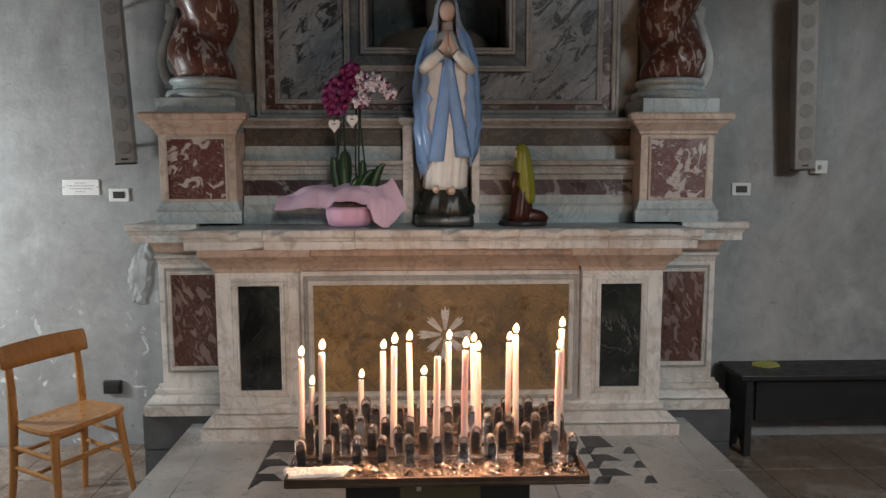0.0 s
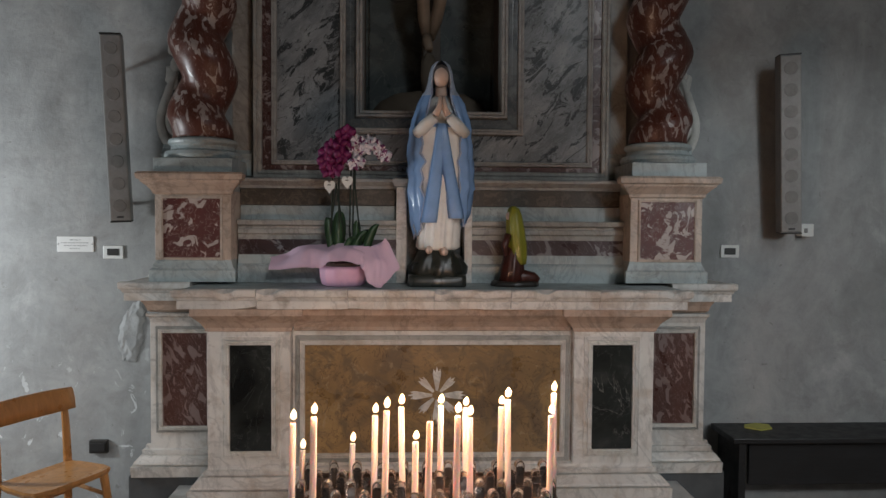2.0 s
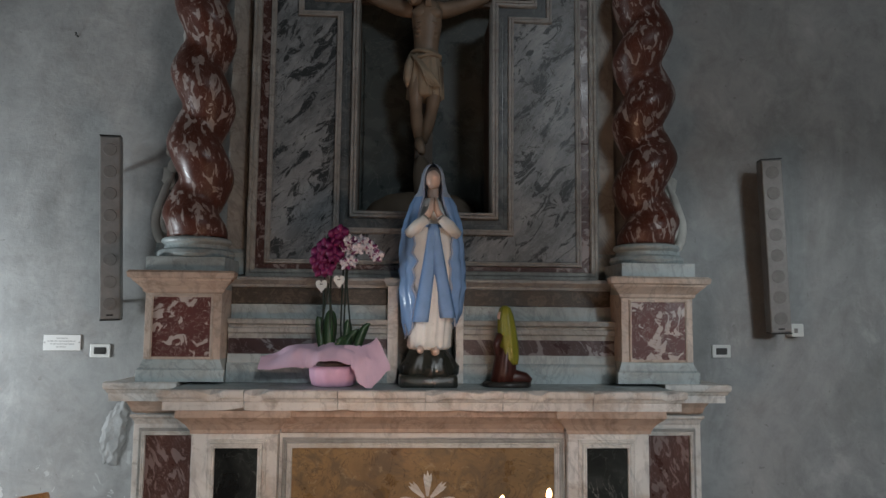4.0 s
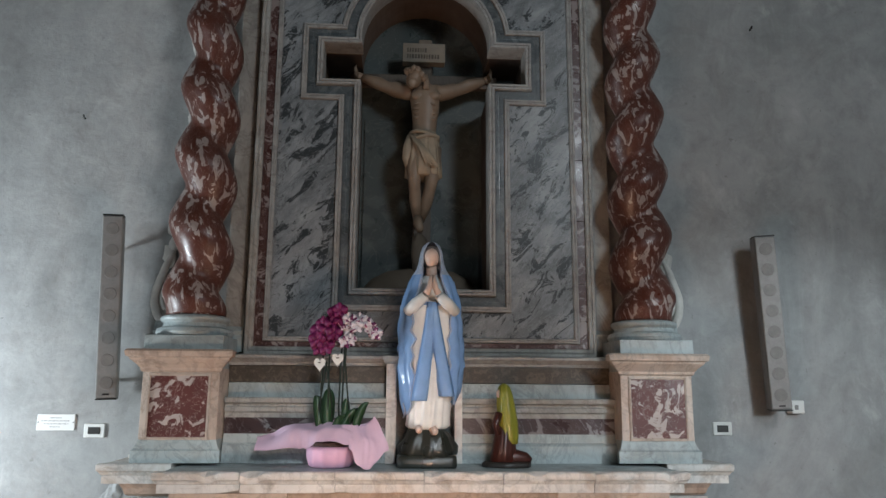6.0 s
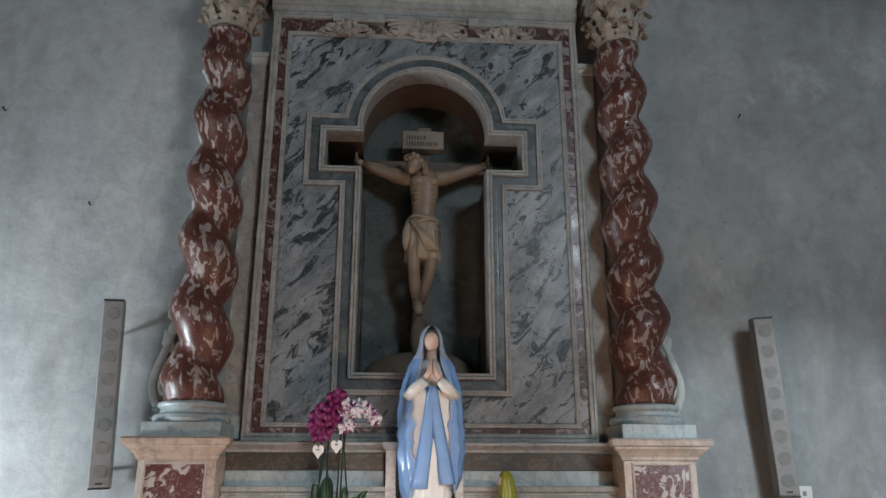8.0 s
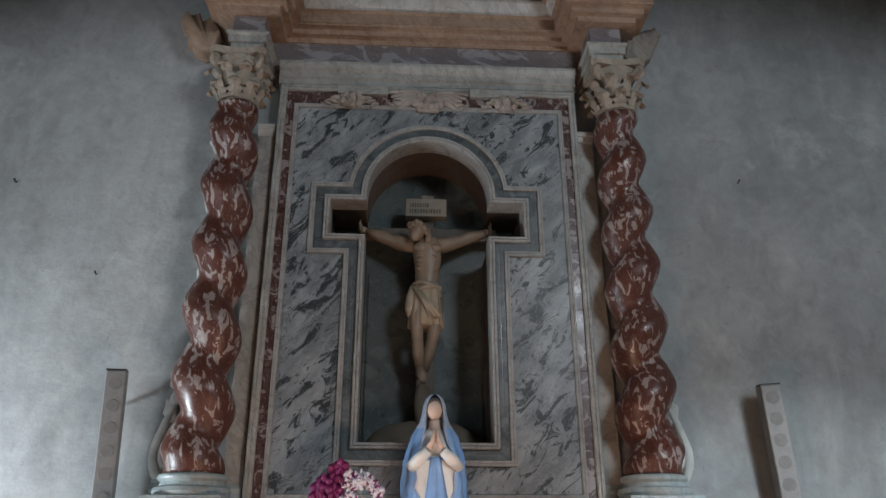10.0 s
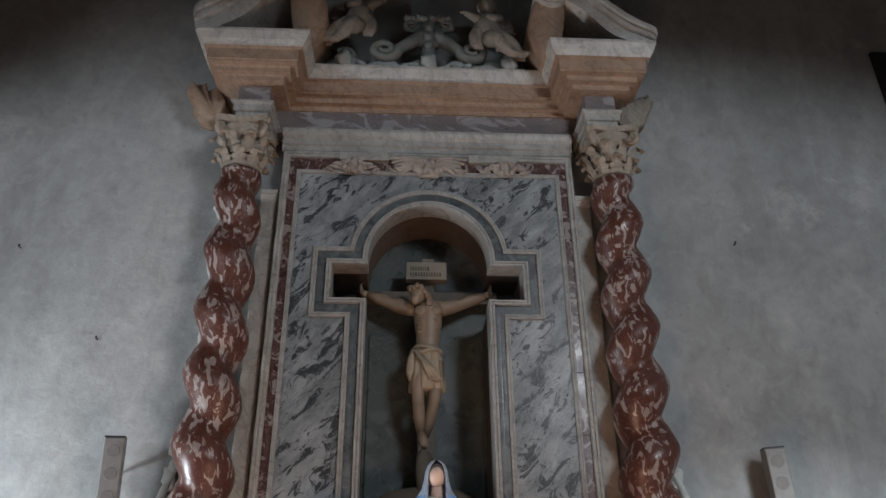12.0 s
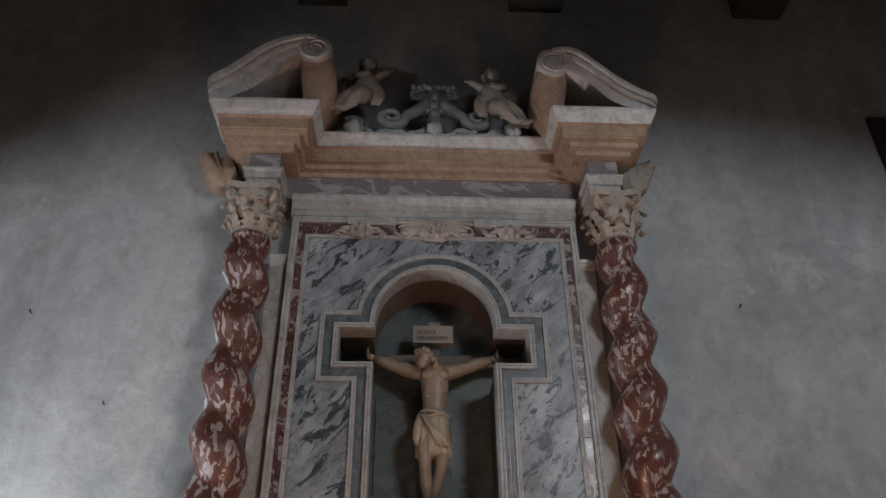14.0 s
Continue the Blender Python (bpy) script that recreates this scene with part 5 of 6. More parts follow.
add_tube(bm, [(KX - 0.04, KY - 0.03, 1.47), (KX - 0.06, KY - 0.045, 1.42), (KX - 0.05, KY - 0.05, 1.37)], [0.018, 0.018, 0.012], 8)
bm.faces.ensure_lookup_table()
n2 = len(bm.faces)
add_ball(bm, (KX - 0.03, KY - 0.006, 1.556), (0.021, 0.024, 0.028), seg=12)
bm.faces.ensure_lookup_table()
n3 = len(bm.faces)
add_loft(bm, [(KX - 0.002, KY, z, rx, rx * 0.62, lambda a: 1 + 0.04 * math.sin(7 * a)) for z, rx in ((TOP, 0.112), (1.23, 0.115), (1.245, 0.112), (1.25, 0.1))], 36)
bm.faces.ensure_lookup_table()
for i, f in enumerate(bm.faces):
    f.material_index = 0 if i < n1 else 1 if i < n2 else 2 if i < n3 else 3
ob = part("small_statue", bm, (plain("olive_yellow_cloak", (0.22, 0.22, 0.025), 0.3, 0, 18, 0.2), plain("dark_red_gown", (0.05, 0.014, 0.01), 0.35), SKIN, plain("dark_brown_base", (0.03, 0.024, 0.02), 0.4)), smooth=True)
tagged(ob, "small kneeling figure in an olive cloak and dark red gown", "small statue")

# ---- the orchids ----
PAPER = plain("pink_tissue_paper", (0.74, 0.52, 0.65), 0.6, 0, 20, 0.1)
PAPER_LIGHT = plain("pale_pink_pot_wrap", (0.74, 0.44, 0.6), 0.5, 0, 20, 0.1)
LEAF = plain("dark_green_orchid_leaf", (0.03, 0.075, 0.03), 0.35, 0, 20, 0.3)
STEM = plain("dark_green_stem", (0.012, 0.02, 0.012), 0.5, 0, 30, 0.3)
PURPLE_PETAL = plain("magenta_petal", (0.17, 0.009, 0.08), 0.5, 0, 60, 0.3)
k = Mat("white_petal_with_purple_spots", 0.5)
k.color(k.mix(k.ramp(k.noise(48, 2, 0.5, 0.4), [(0.55, 0.0), (0.59, 1.0)]), (0.75, 0.68, 0.72), (0.2, 0.03, 0.12)))
SPOT_PETAL = k.m
OX, OY = -0.425, -0.47
orchid = empty("potted_orchids", "magenta and spotted white orchids in a pink wrapped pot", "potted plant")
part("pot", loft([(OX, OY, z, r, r, lambda a: 1 + 0.025 * math.sin(13 * a) + 0.015 * math.sin(29 * a)) for z, r in ((TOP, 0.085), (1.235, 0.1), (1.27, 0.11), (1.3, 0.112), (1.315, 0.108), (1.318, 0.09))], 60), PAPER_LIGHT, orchid, "pale pink tissue wrapped round the pot", smooth=True)
part("soil", loft([(OX, OY, z, r, r) for z, r in ((1.3, 0.085), (1.335, 0.08), (1.345, 0.05))], 16), plain("bark_soil", (0.08, 0.05, 0.04), 0.9), orchid)


def sheet(name, path, mat):
    """A crumpled sheet of paper: rows of points, given thickness."""
    bm = bmesh.new()
    top = [[bm.verts.new(p) for p in row] for row in path]
    low = [[bm.verts.new(Vector(p) + Vector((0, 0.0025, -0.002))) for p in row] for row in path]
    for g, flip in ((top, False), (low, True)):
        for a, b in zip(g, g[1:]):
            for i in range(len(a) - 1):
                bm.faces.new((a[i], a[i + 1], b[i + 1], b[i]))
    part(name, bm, mat, orchid, smooth=True)


def crumple(p, d, s=0.0):
    return Vector(p) + noise.noise_vector(Vector(p) * 11 + Vector((s, s, s))) * d


def along(keys, f):
    """A point on the smooth line through the keys."""
    g = f * (len(keys) - 1)
    k = min(int(g), len(keys) - 2)
    u = g - k
    p0, p1, p2, p3 = (Vector(keys[i]) for i in (max(k - 1, 0), k, k + 1, min(k + 2, len(keys) - 1)))
    return 0.5 * (2 * p1 + (p2 - p0) * u + (2 * p0 - 5 * p1 + 4 * p2 - p3) * u * u + (3 * p1 - p0 - 3 * p2 + p3) * u ** 3)


def drape(ridge, hem, sag, seed):
    """Paper hung between a ridge and a hem, both given from the pot's axis at table height."""
    rows = []
    for i in range(11):
        f = i / 10
        row = []
        for j in range(25):
            p = along(ridge, j / 24).lerp(along(hem, j / 24), f) + Vector((OX, OY, TOP))
            p.z += sag * math.sin(f * math.pi) + 0.005 * math.sin(j * 1.3 + seed) * f
            p = crumple(p, 0.02, seed)
            p.z = max(p.z, TOP + 0.006)
            row.append(p)
        rows.append(row)
    return rows


sheet("paper_wrap", drape([(-0.33, -0.02, 0.125), (-0.23, 0.0, 0.175), (-0.05, 0.02, 0.205), (0.06, 0.02, 0.2), (0.13, 0.0, 0.19)], [(-0.31, -0.12, 0.085), (-0.14, -0.15, 0.1), (-0.1, -0.15, 0.095), (-0.02, -0.14, 0.13), (0.09, -0.13, 0.105)], 0.02, 1.0), PAPER)
sheet("paper_wrap", drape([(0.05, -0.04, 0.2), (0.12, -0.05, 0.185), (0.17, -0.02, 0.2), (0.2, -0.01, 0.235)], [(0.085, -0.135, 0.1), (0.15, -0.16, 0.02), (0.19, -0.15, 0.005), (0.265, -0.08, 0.085)], 0.015, 4.0), PAPER)
sheet("paper_wrap", drape([(-0.12, 0.1, 0.17), (0.0, 0.13, 0.18), (0.12, 0.09, 0.19), (0.2, 0.0, 0.225)], [(-0.1, 0.07, 0.08), (0.0, 0.09, 0.08), (0.09, 0.07, 0.085), (0.11, 0.0, 0.09)], 0.0, 7.0), PAPER)
for x0, a, ln, up, w in ((-0.045, 2.2, 0.05, 0.15, 0.035), (-0.02, 1.4, 0.03, 0.17, 0.04), (0.03, 0.4, 0.1, 0.11, 0.035), (0.09, 0.5, 0.09, 0.13, 0.028), (0.06, 1.2, 0.02, 0.14, 0.026), (-0.02, 3.0, 0.11, 0.05, 0.03), (0.0, -0.8, 0.09, 0.09, 0.035)):
    bm = bmesh.new()
    rows = []
    for i in range(9):
        f = i / 8
        c = Vector((OX + x0 + math.cos(a) * ln * f, OY - 0.01 + math.sin(a) * ln * 0.3 * f - 0.01, 1.33 + up * 1.45 * math.sin(f * 1.6)))
        u = Vector((-math.sin(a) * 0.4 - 0.7, -0.35, 0.1)).normalized() * w * math.sin(0.25 + f * 2.8) * 0.8
        rows.append([bm.verts.new(p) for p in (c - u, c + Vector((0, 0.004, -0.006)), c + u, c + Vector((0, 0.007, -0.01)))])
    for p, q in zip(rows, rows[1:]):
        for i in range(4):
            bm.faces.new((p[i], p[(i + 1) % 4], q[(i + 1) % 4], q[i]))
    part("leaf", bm, LEAF, orchid, smooth=True)


def flower(c, size, mat, face, seed):
    """Five petals and a lip, facing the direction face."""
    bm = bmesh.new()
    rng = random.Random(seed)
    f = Vector(face).normalized()
    u = f.cross(Vector((0, 0, 1))).normalized()
    w = u.cross(f)
    for kk in range(5):
        a = math.pi / 2 + kk * 2 * math.pi / 5
        d = u * math.cos(a) + w * math.sin(a)
        e = f.cross(d)
        wide = 0.62 if kk in (1, 4) else 0.42
        rows = []
        for i in range(5):
            g = i / 4
            p = Vector(c) + d * size * g + f * (0.006 + size * 0.22 * math.sin(g * 2.6)) + f * rng.uniform(-0.002, 0.002)
            h = e * size * wide * math.sin(0.35 + g * 2.5)
            rows.append([bm.verts.new(q) for q in (p - h, p + f * 0.003, p + h, p - f * 0.002)])
        for p, q in zip(rows, rows[1:]):
            for i in range(4):
                bm.faces.new((p[i], p[(i + 1) % 4], q[(i + 1) % 4], q[i]))
    add_ball(bm, Vector(c) + f * 0.012 - w * size * 0.15, (size * 0.2, size * 0.2, size * 0.24), seg=8)
    return bm


for x0, x1, top in ((-0.055, -0.05, 1.8), (-0.02, -0.02, 1.87), (0.03, 0.035, 1.8), (0.045, 0.05, 1.85), (0.075, 0.055, 1.8), (-0.06, -0.03, 1.62), (0.0, -0.035, 1.7)):
    bm = bmesh.new()
    add_tube(bm, [(OX + x0 * 1.3, OY, 1.33), (OX + x0, OY - 0.01, 1.5), (OX + x1, OY - 0.02, 1.7), (OX + x1 + 0.004, OY - 0.03, top)], 0.0042, 7)
    part("stem", bm, STEM, orchid)
bm = bmesh.new()
add_tube(bm, [(OX + 0.05, OY - 0.03, 1.84), (OX + 0.09, OY - 0.04, 1.9), (OX + 0.15, OY - 0.05, 1.885), (OX + 0.2, OY - 0.05, 1.83)], 0.004, 7)
part("stem", bm, STEM, orchid)
rng = random.Random(21)
for i, (dx, z) in enumerate(((-0.065, 1.765), (-0.03, 1.77), (-0.075, 1.8), (-0.04, 1.81), (-0.07, 1.84), (-0.03, 1.845), (0.0, 1.83), (-0.045, 1.87), (-0.01, 1.88), (0.02, 1.9), (0.0, 1.925), (0.025, 1.935), (-0.015, 1.8), (0.012, 1.86))):
    part("purple_flower", flower((OX + dx, OY - 0.035 - rng.uniform(0, 0.03), z), 0.043, PURPLE_PETAL, (rng.uniform(-0.5, 0.5), -1, rng.uniform(-0.3, 0.3)), i), PURPLE_PETAL, orchid, smooth=True)
for i, (dx, z) in enumerate(((0.05, 1.79), (0.075, 1.8), (0.07, 1.85), (0.045, 1.87), (0.09, 1.89), (0.06, 1.9), (0.12, 1.9), (0.11, 1.865), (0.145, 1.885), (0.165, 1.865), (0.185, 1.845), (0.2, 1.83))):
    part("white_flower", flower((OX + dx, OY - 0.04 - rng.uniform(0, 0.03), z), 0.034, SPOT_PETAL, (rng.uniform(-0.5, 0.6), -1, rng.uniform(-0.3, 0.3)), i + 40), SPOT_PETAL, orchid, smooth=True)
CARD = plain("white_card", (0.75, 0.74, 0.7), 0.6, 0, 20, 0.05)
for hx, hz in ((-0.06, 1.69), (0.022, 1.712)):
    pts = []
    for i in range(28):
        a = 2 * math.pi * i / 28
        pts.append((OX + hx + 0.0022 * 16 * math.sin(a) ** 3 * 0.75, hz + 0.0022 * (13 * math.cos(a) - 5 * math.cos(2 * a) - 2 * math.cos(3 * a) - math.cos(4 * a))))
    tag = part("heart_tag", slab_from(pts, OY - 0.055, OY - 0.053), CARD, orchid, "white heart-shaped card tag")
    part("lettering", box(OX + hx - 0.008, OX + hx + 0.006, OY - 0.0565, OY - 0.055, hz + 0.004, hz + 0.009, 0), INK, tag)

# ---- the rays on the ochre panel ----
rays = empty("sunburst", "white marble sunburst inlay on the ochre panel", "sunburst")
for i in range(8):
    a = math.pi / 2 + i * math.pi / 4
    r1 = 0.138 if i % 2 == 0 else 0.12
    c = Vector((0.018, 0.725))

    def at(r, da):
        return (c.x + r * math.cos(a + da), c.y + r * math.sin(a + da))

    pts = [at(0.022, -0.25)] + [at(r1 * (0.98 if k % 2 else 0.82) * (1 - 0.12 * abs(k - 3) / 3), (k - 3) * 0.065) for k in range(7)] + [at(0.022, 0.25)]
    part("ray", slab_from(pts, -0.5832, -0.577), WHITE, rays)

# ---- the candle stand ----
CHROME = plain("sooty_nickel_clip", (0.72, 0.68, 0.64), 0.15, 0.9, 40, 0.35)
SLOT = plain("blackened_steel_slot", (0.075, 0.075, 0.078), 0.2, 0.7, 60, 0.4)
BRASS = plain("tarnished_bronze_sheet", (0.27, 0.2, 0.16), 0.2, 0.9, 22, 0.4, 0.003)
STAND = plain("dark_painted_iron", (0.025, 0.023, 0.02), 0.4, 0.2, 20, 0.3)
WAX = plain("white_candle_wax", (0.76, 0.61, 0.56), 0.45, 0, 25, 0.06)
WAX.node_tree.nodes["Principled BSDF"].inputs["Subsurface Weight"].default_value = 0.6
WAX.node_tree.nodes["Principled BSDF"].inputs["Subsurface Radius"].default_value = (0.02, 0.012, 0.006)
WAX.node_tree.nodes["Principled BSDF"].inputs["Subsurface Scale"].default_value = 1.5
FLAME = glow("candle_flame", (1.0, 0.74, 0.42), 8.0)
WICK = plain("black_wick", (0.01, 0.009, 0.008), 0.9)
stand = empty("candle_stand", "dark metal votive candle stand with rows of clips", "candle stand")
TX0, TX1, TY0, TY1, TZ = -0.436, 0.318, -2.205, -1.675, 0.735
part("cabinet", box(-0.292, 0.178, -2.15, -1.85, 0.03, TZ - 0.016, 0.006), STAND, stand)
part("foot_plate", box(-0.33, 0.22, -2.19, -1.8, 0.0, 0.03, 0.008), STAND, stand)
part("cabinet_front", box(-0.155, 0.05, -2.16, -2.149, 0.06, TZ - 0.02, 0.003), plain("olive_brass_panel", (0.11, 0.09, 0.045), 0.4, 0.4), stand)
lock = part("lock", box(-0.112, -0.1, -2.166, -2.159, 0.69, 0.712, 0.002), plain("pale_lock", (0.5, 0.48, 0.42), 0.4, 0.5), stand)
bm = box(TX0, TX1, TY0, TY1, TZ - 0.016, TZ - 0.006, 0.002)
part("tray", bm, BRASS, stand, "tarnished bronze tray")
for a in ((TX0, TX1, TY0, TY0 + 0.008), (TX0, TX1, TY1 - 0.008, TY1), (TX0, TX0 + 0.008, TY0 + 0.009, TY1 - 0.009), (TX1 - 0.008, TX1, TY0 + 0.009, TY1 - 0.009)):
    part("tray_lip", box(*a, TZ - 0.008, TZ + 0.008, 0.002), BRASS, stand)
# wrinkled metal lining of the drip trough, with spilled wax
bm = bmesh.new()
bmesh.ops.create_grid(bm, x_segments=110, y_segments=16, size=0.5)
for v in bm.verts:
    v.co = Vector(((TX0 + TX1) / 2 + v.co.x * (TX1 - TX0 - 0.02), TY0 + 0.062 + v.co.y * 0.1, TZ - 0.004))
    v.co.z += 0.011 * noise.noise(v.co * 34) + 0.005 * noise.noise(v.co * 80)
part("trough_lining", bm, plain("wrinkled_copper_foil", (0.24, 0.19, 0.165), 0.22, 1.0, 30, 0.25, 0.002), stand, "wrinkled copper-coloured foil with wax")
bm = bmesh.new()
bmesh.ops.create_grid(bm, x_segments=46, y_segments=16, size=0.5)
for v in bm.verts:
    u, w = v.co.x * 2, v.co.y * 2
    edge = 1 + 0.22 * noise.noise(Vector((u * 2.1, w * 2.1, 4)))
    h = max(0.0, 1 - max(abs(u) ** 6, abs(w) ** 4))
    v.co = Vector((-0.365 + u * 0.078 * (1 + 0.1 * w * edge), TY0 + 0.052 + w * 0.027 * edge + 0.004 * u, TZ + 0.001 + 0.011 * h ** 0.5))
    v.co.z += h * (0.004 * noise.noise(v.co * 60) + 0.003 * noise.noise(v.co * 150))
part("spilled_wax", bm, plain("spilled_wax", (0.72, 0.71, 0.68), 0.6, 0, 70, 0.2, 0.004), stand, "flat cake of set white wax")
ROWY = [-2.06, -1.978, -1.895, -1.812, -1.728]
for r, y in enumerate(ROWY):
    part("rail", box(TX0 + 0.02, TX1 - 0.02, y + 0.012, y + 0.026, TZ - 0.008, TZ + 0.001, 0.002), BRASS, stand)


def clip_mesh():
    """A bent metal clip: a rounded strap over a dark slot."""
    bm = bmesh.new()
    n = 10
    outer, inner = [], []
    for i in range(n + 1):
        a = math.pi * i / n
        outer.append((0.0145 * math.cos(a), 0.042 + 0.019 * math.sin(a)))
        inner.append((0.0112 * math.cos(a), 0.041 + 0.0155 * math.sin(a)))
    outer = [(0.0145, -0.012)] + outer + [(-0.0145, -0.012)]
    inner = [(0.0112, -0.012)] + inner + [(-0.0112, -0.012)]
    rows = []
    for y in (-0.0105, 0.012):
        rows.append(([bm.verts.new((x, y, z)) for x, z in outer], [bm.verts.new((x, y, z)) for x, z in inner]))
    (fo, fi), (bo, bi) = rows
    for i in range(len(outer) - 1):
        bm.faces.new((fo[i], fo[i + 1], fi[i + 1], fi[i]))
        bm.faces.new((bo[i], bi[i], bi[i + 1], bo[i + 1]))
        bm.faces.new((fo[i], bo[i], bo[i + 1], fo[i + 1]))
        bm.faces.new((fi[i], fi[i + 1], bi[i + 1], bi[i]))
    return bm


first = part("clip", clip_mesh(), CHROME, stand)
first_plate = part("slot_plate", slab_from([(-0.0109, -0.012), (0.0109, -0.012), (0.0109, 0.036), (0.0095, 0.041), (0.006, 0.0435), (-0.006, 0.0435), (-0.0095, 0.041), (-0.0109, 0.036)], -0.0135, -0.0088), SLOT, first)
clips = []
for r, y in enumerate(ROWY):
    n = 11 if r % 2 == 0 else 10
    for c in range(n):
        x = -0.413 + 0.0715 * c + (0.03575 if r % 2 else 0)
        clips.append((x, y, r))
rng = random.Random(8)
for i, (x, y, r) in enumerate(clips):
    if i == 0:
        ob = first
    else:
        ob = new("clip", first.data)
        ob.parent = stand
        plate = new("slot_plate", first_plate.data)
        plate.parent = ob
    ob.matrix_basis = pose(x + rng.uniform(-0.004, 0.004), y, TZ + 0.0, rng.uniform(-4, 4), rng.uniform(-3, 3), rng.uniform(-14, 14))

CANDLES = ((-0.424, 1, 0.987), (-0.357, 0, 1.025), (-0.434, 4, 0.831), (-0.282, 4, 0.852), (-0.206, 2, 0.984), (-0.171, 1, 1.019), (-0.132, 2, 1.008), (-0.092, 1, 0.932), (-0.055, 0, 1.011),
           (-0.016, 3, 0.989), (0.018, 0, 1.026), (0.056, 1, 0.998), (0.057, 3, 0.983), (0.163, 3, 0.986), (0.171, 2, 1.027), (0.281, 1, 1.002), (0.320, 3, 1.025))
for i, (x, r, top) in enumerate(CANDLES):
    y = ROWY[r] + 0.001
    lit = i != 8
    short = top < 0.9
    candle = empty("candle", ("short" if short else "slim") + (" burning" if lit else " unlit") + " white wax candle in a clip", "candle", "votive candles")
    rad = 0.0088
    lean = rng.uniform(-0.006, 0.006)
    wob = rng.uniform(0, 6)
    base = TZ + 0.0
    part("wax_stick", loft([(x - lean * (1 - f), y, base + (top - base) * f, rad * k1, rad * k1, lambda a, w=wob: 1 + 0.03 * math.sin(3 * a + w)) for f, k1 in ((0, 1.02), (0.3, 1.0), (0.6, 1.0), (0.85, 1.0), (0.97, 0.99), (0.99, 0.9), (0.994, 0.55))], 18), WAX, candle, smooth=True)
    bm = bmesh.new()
    add_tube(bm, [(x, y, top - 0.003), (x + 0.001, y, top + 0.004), (x + 0.002, y, top + 0.013)], 0.0011, 6)
    part("wick", bm, WICK, candle)
    if lit:
        h = rng.uniform(0.024, 0.03)
        part("flame", loft([(x + 0.001 + 0.002 * f, y, top + 0.006 + h * f, rr, rr) for f, rr in ((0, 0.002), (0.07, 0.0056), (0.18, 0.0074), (0.32, 0.0085), (0.48, 0.0083), (0.66, 0.007), (0.84, 0.0044), (0.95, 0.002), (1.0, 0.0006))], 16), FLAME, candle, smooth=True)

# ---- beside the altar ----
BEECH = wood("varnished_beech", (0.46, 0.22, 0.075), 0.3, (9, 9, 2.0), 0.18)


def make_chair():
    """A bentwood-type chair, built round its seat's centre, facing +x."""
    ch = empty("wooden_chair", "varnished light brown wooden chair by the wall", "chair")
    H = 0.435
    pts = [(-0.155, -0.165), (-0.155, 0.165), (-0.08, 0.185), (0.07, 0.195), (0.125, 0.185), (0.15, 0.12), (0.155, 0), (0.15, -0.12), (0.125, -0.185), (0.07, -0.195), (-0.08, -0.185)]
    bm = bmesh.new()
    lo = [bm.verts.new((x * 0.97, y * 0.97, H - 0.026)) for x, y in pts]
    mid = [bm.verts.new((x, y, H - 0.012)) for x, y in pts]
    hi = [bm.verts.new((x * 0.985, y * 0.985, H - 0.001)) for x, y in pts]
    dish = [bm.verts.new((x * 0.7, y * 0.7, H - 0.008)) for x, y in pts]
    for a, b in ((lo, mid), (mid, hi), (hi, dish)):
        for i in range(len(pts)):
            j = (i + 1) % len(pts)
            bm.faces.new((a[i], a[j], b[j], b[i]))
    bm.faces.new(lo[::-1])
    bm.faces.new(dish)
    part("seat", bm, BEECH, ch)
    for s in (-1, 1):
        bm = bmesh.new()
        add_tube(bm, [(0.11, s * 0.158, H - 0.02), (0.13, s * 0.172, 0.25), (0.165, s * 0.19, 0.0)], [0.02, 0.018, 0.012], 10)
        part("front_leg", bm, BEECH, ch)
        bm = bmesh.new()
        add_tube(bm, [(-0.2, s * 0.185, 0.0), (-0.17, s * 0.175, 0.22), (-0.16, s * 0.168, H), (-0.165, s * 0.165, 0.58), (-0.185, s * 0.165, 0.755)], [0.014, 0.018, 0.02, 0.018, 0.014], 10)
        part("back_post", bm, BEECH, ch)
        for z, f in ((0.24, 0.0), (0.33, 0.0)):
            bm = bmesh.new()
            add_tube(bm, [(-0.17, s * 0.176, z), (0.13, s * 0.172, z - 0.02)], 0.0095, 8)
            part("side_rung", bm, BEECH, ch)
    for x, z, w in ((0.128, 0.28, 0.17), (-0.168, 0.29, 0.172), (0.0, 0.235, 0.17)):
        bm = bmesh.new()
        add_tube(bm, [(x, -w, z), (x, w, z)], 0.0095, 8)
        part("cross_rung", bm, BEECH, ch)
    bm = bmesh.new()
    rows = []
    for i in range(15):
        y = -0.205 + 0.41 * i / 14
        bow = -0.03 * math.cos(y / 0.205 * 1.4)
        x = -0.152 + bow * 0.8
        h = 0.004 * abs(y / 0.2) ** 3
        rows.append([bm.verts.new(p) for p in ((x - 0.012, y, 0.665 + h), (x + 0.008, y, 0.662 + h), (x + 0.004, y, 0.71), (x - 0.012, y, 0.758 - h), (x - 0.02, y, 0.765 - h), (x - 0.032, y, 0.758 - h), (x - 0.022, y, 0.71))])
    for p, q in zip(rows, rows[1:]):
        for i in range(7):
            bm.faces.new((p[i], p[(i + 1) % 7], q[(i + 1) % 7], q[i]))
    bm.faces.new(rows[0])
    bm.faces.new(rows[-1])
    part("backrest", bm, BEECH, ch, smooth=True)
    for ob in ch.children:
        for v in ob.data.vertices:
            v.co.x *= 0.88
    return ch


chair = make_chair()
chair.matrix_basis = pose(-1.615, -0.79, 0.0, 0, 0, -27)

BLACK_WOOD = wood("black_stained_wood", (0.016, 0.015, 0.015), 0.45, (2, 14, 14))
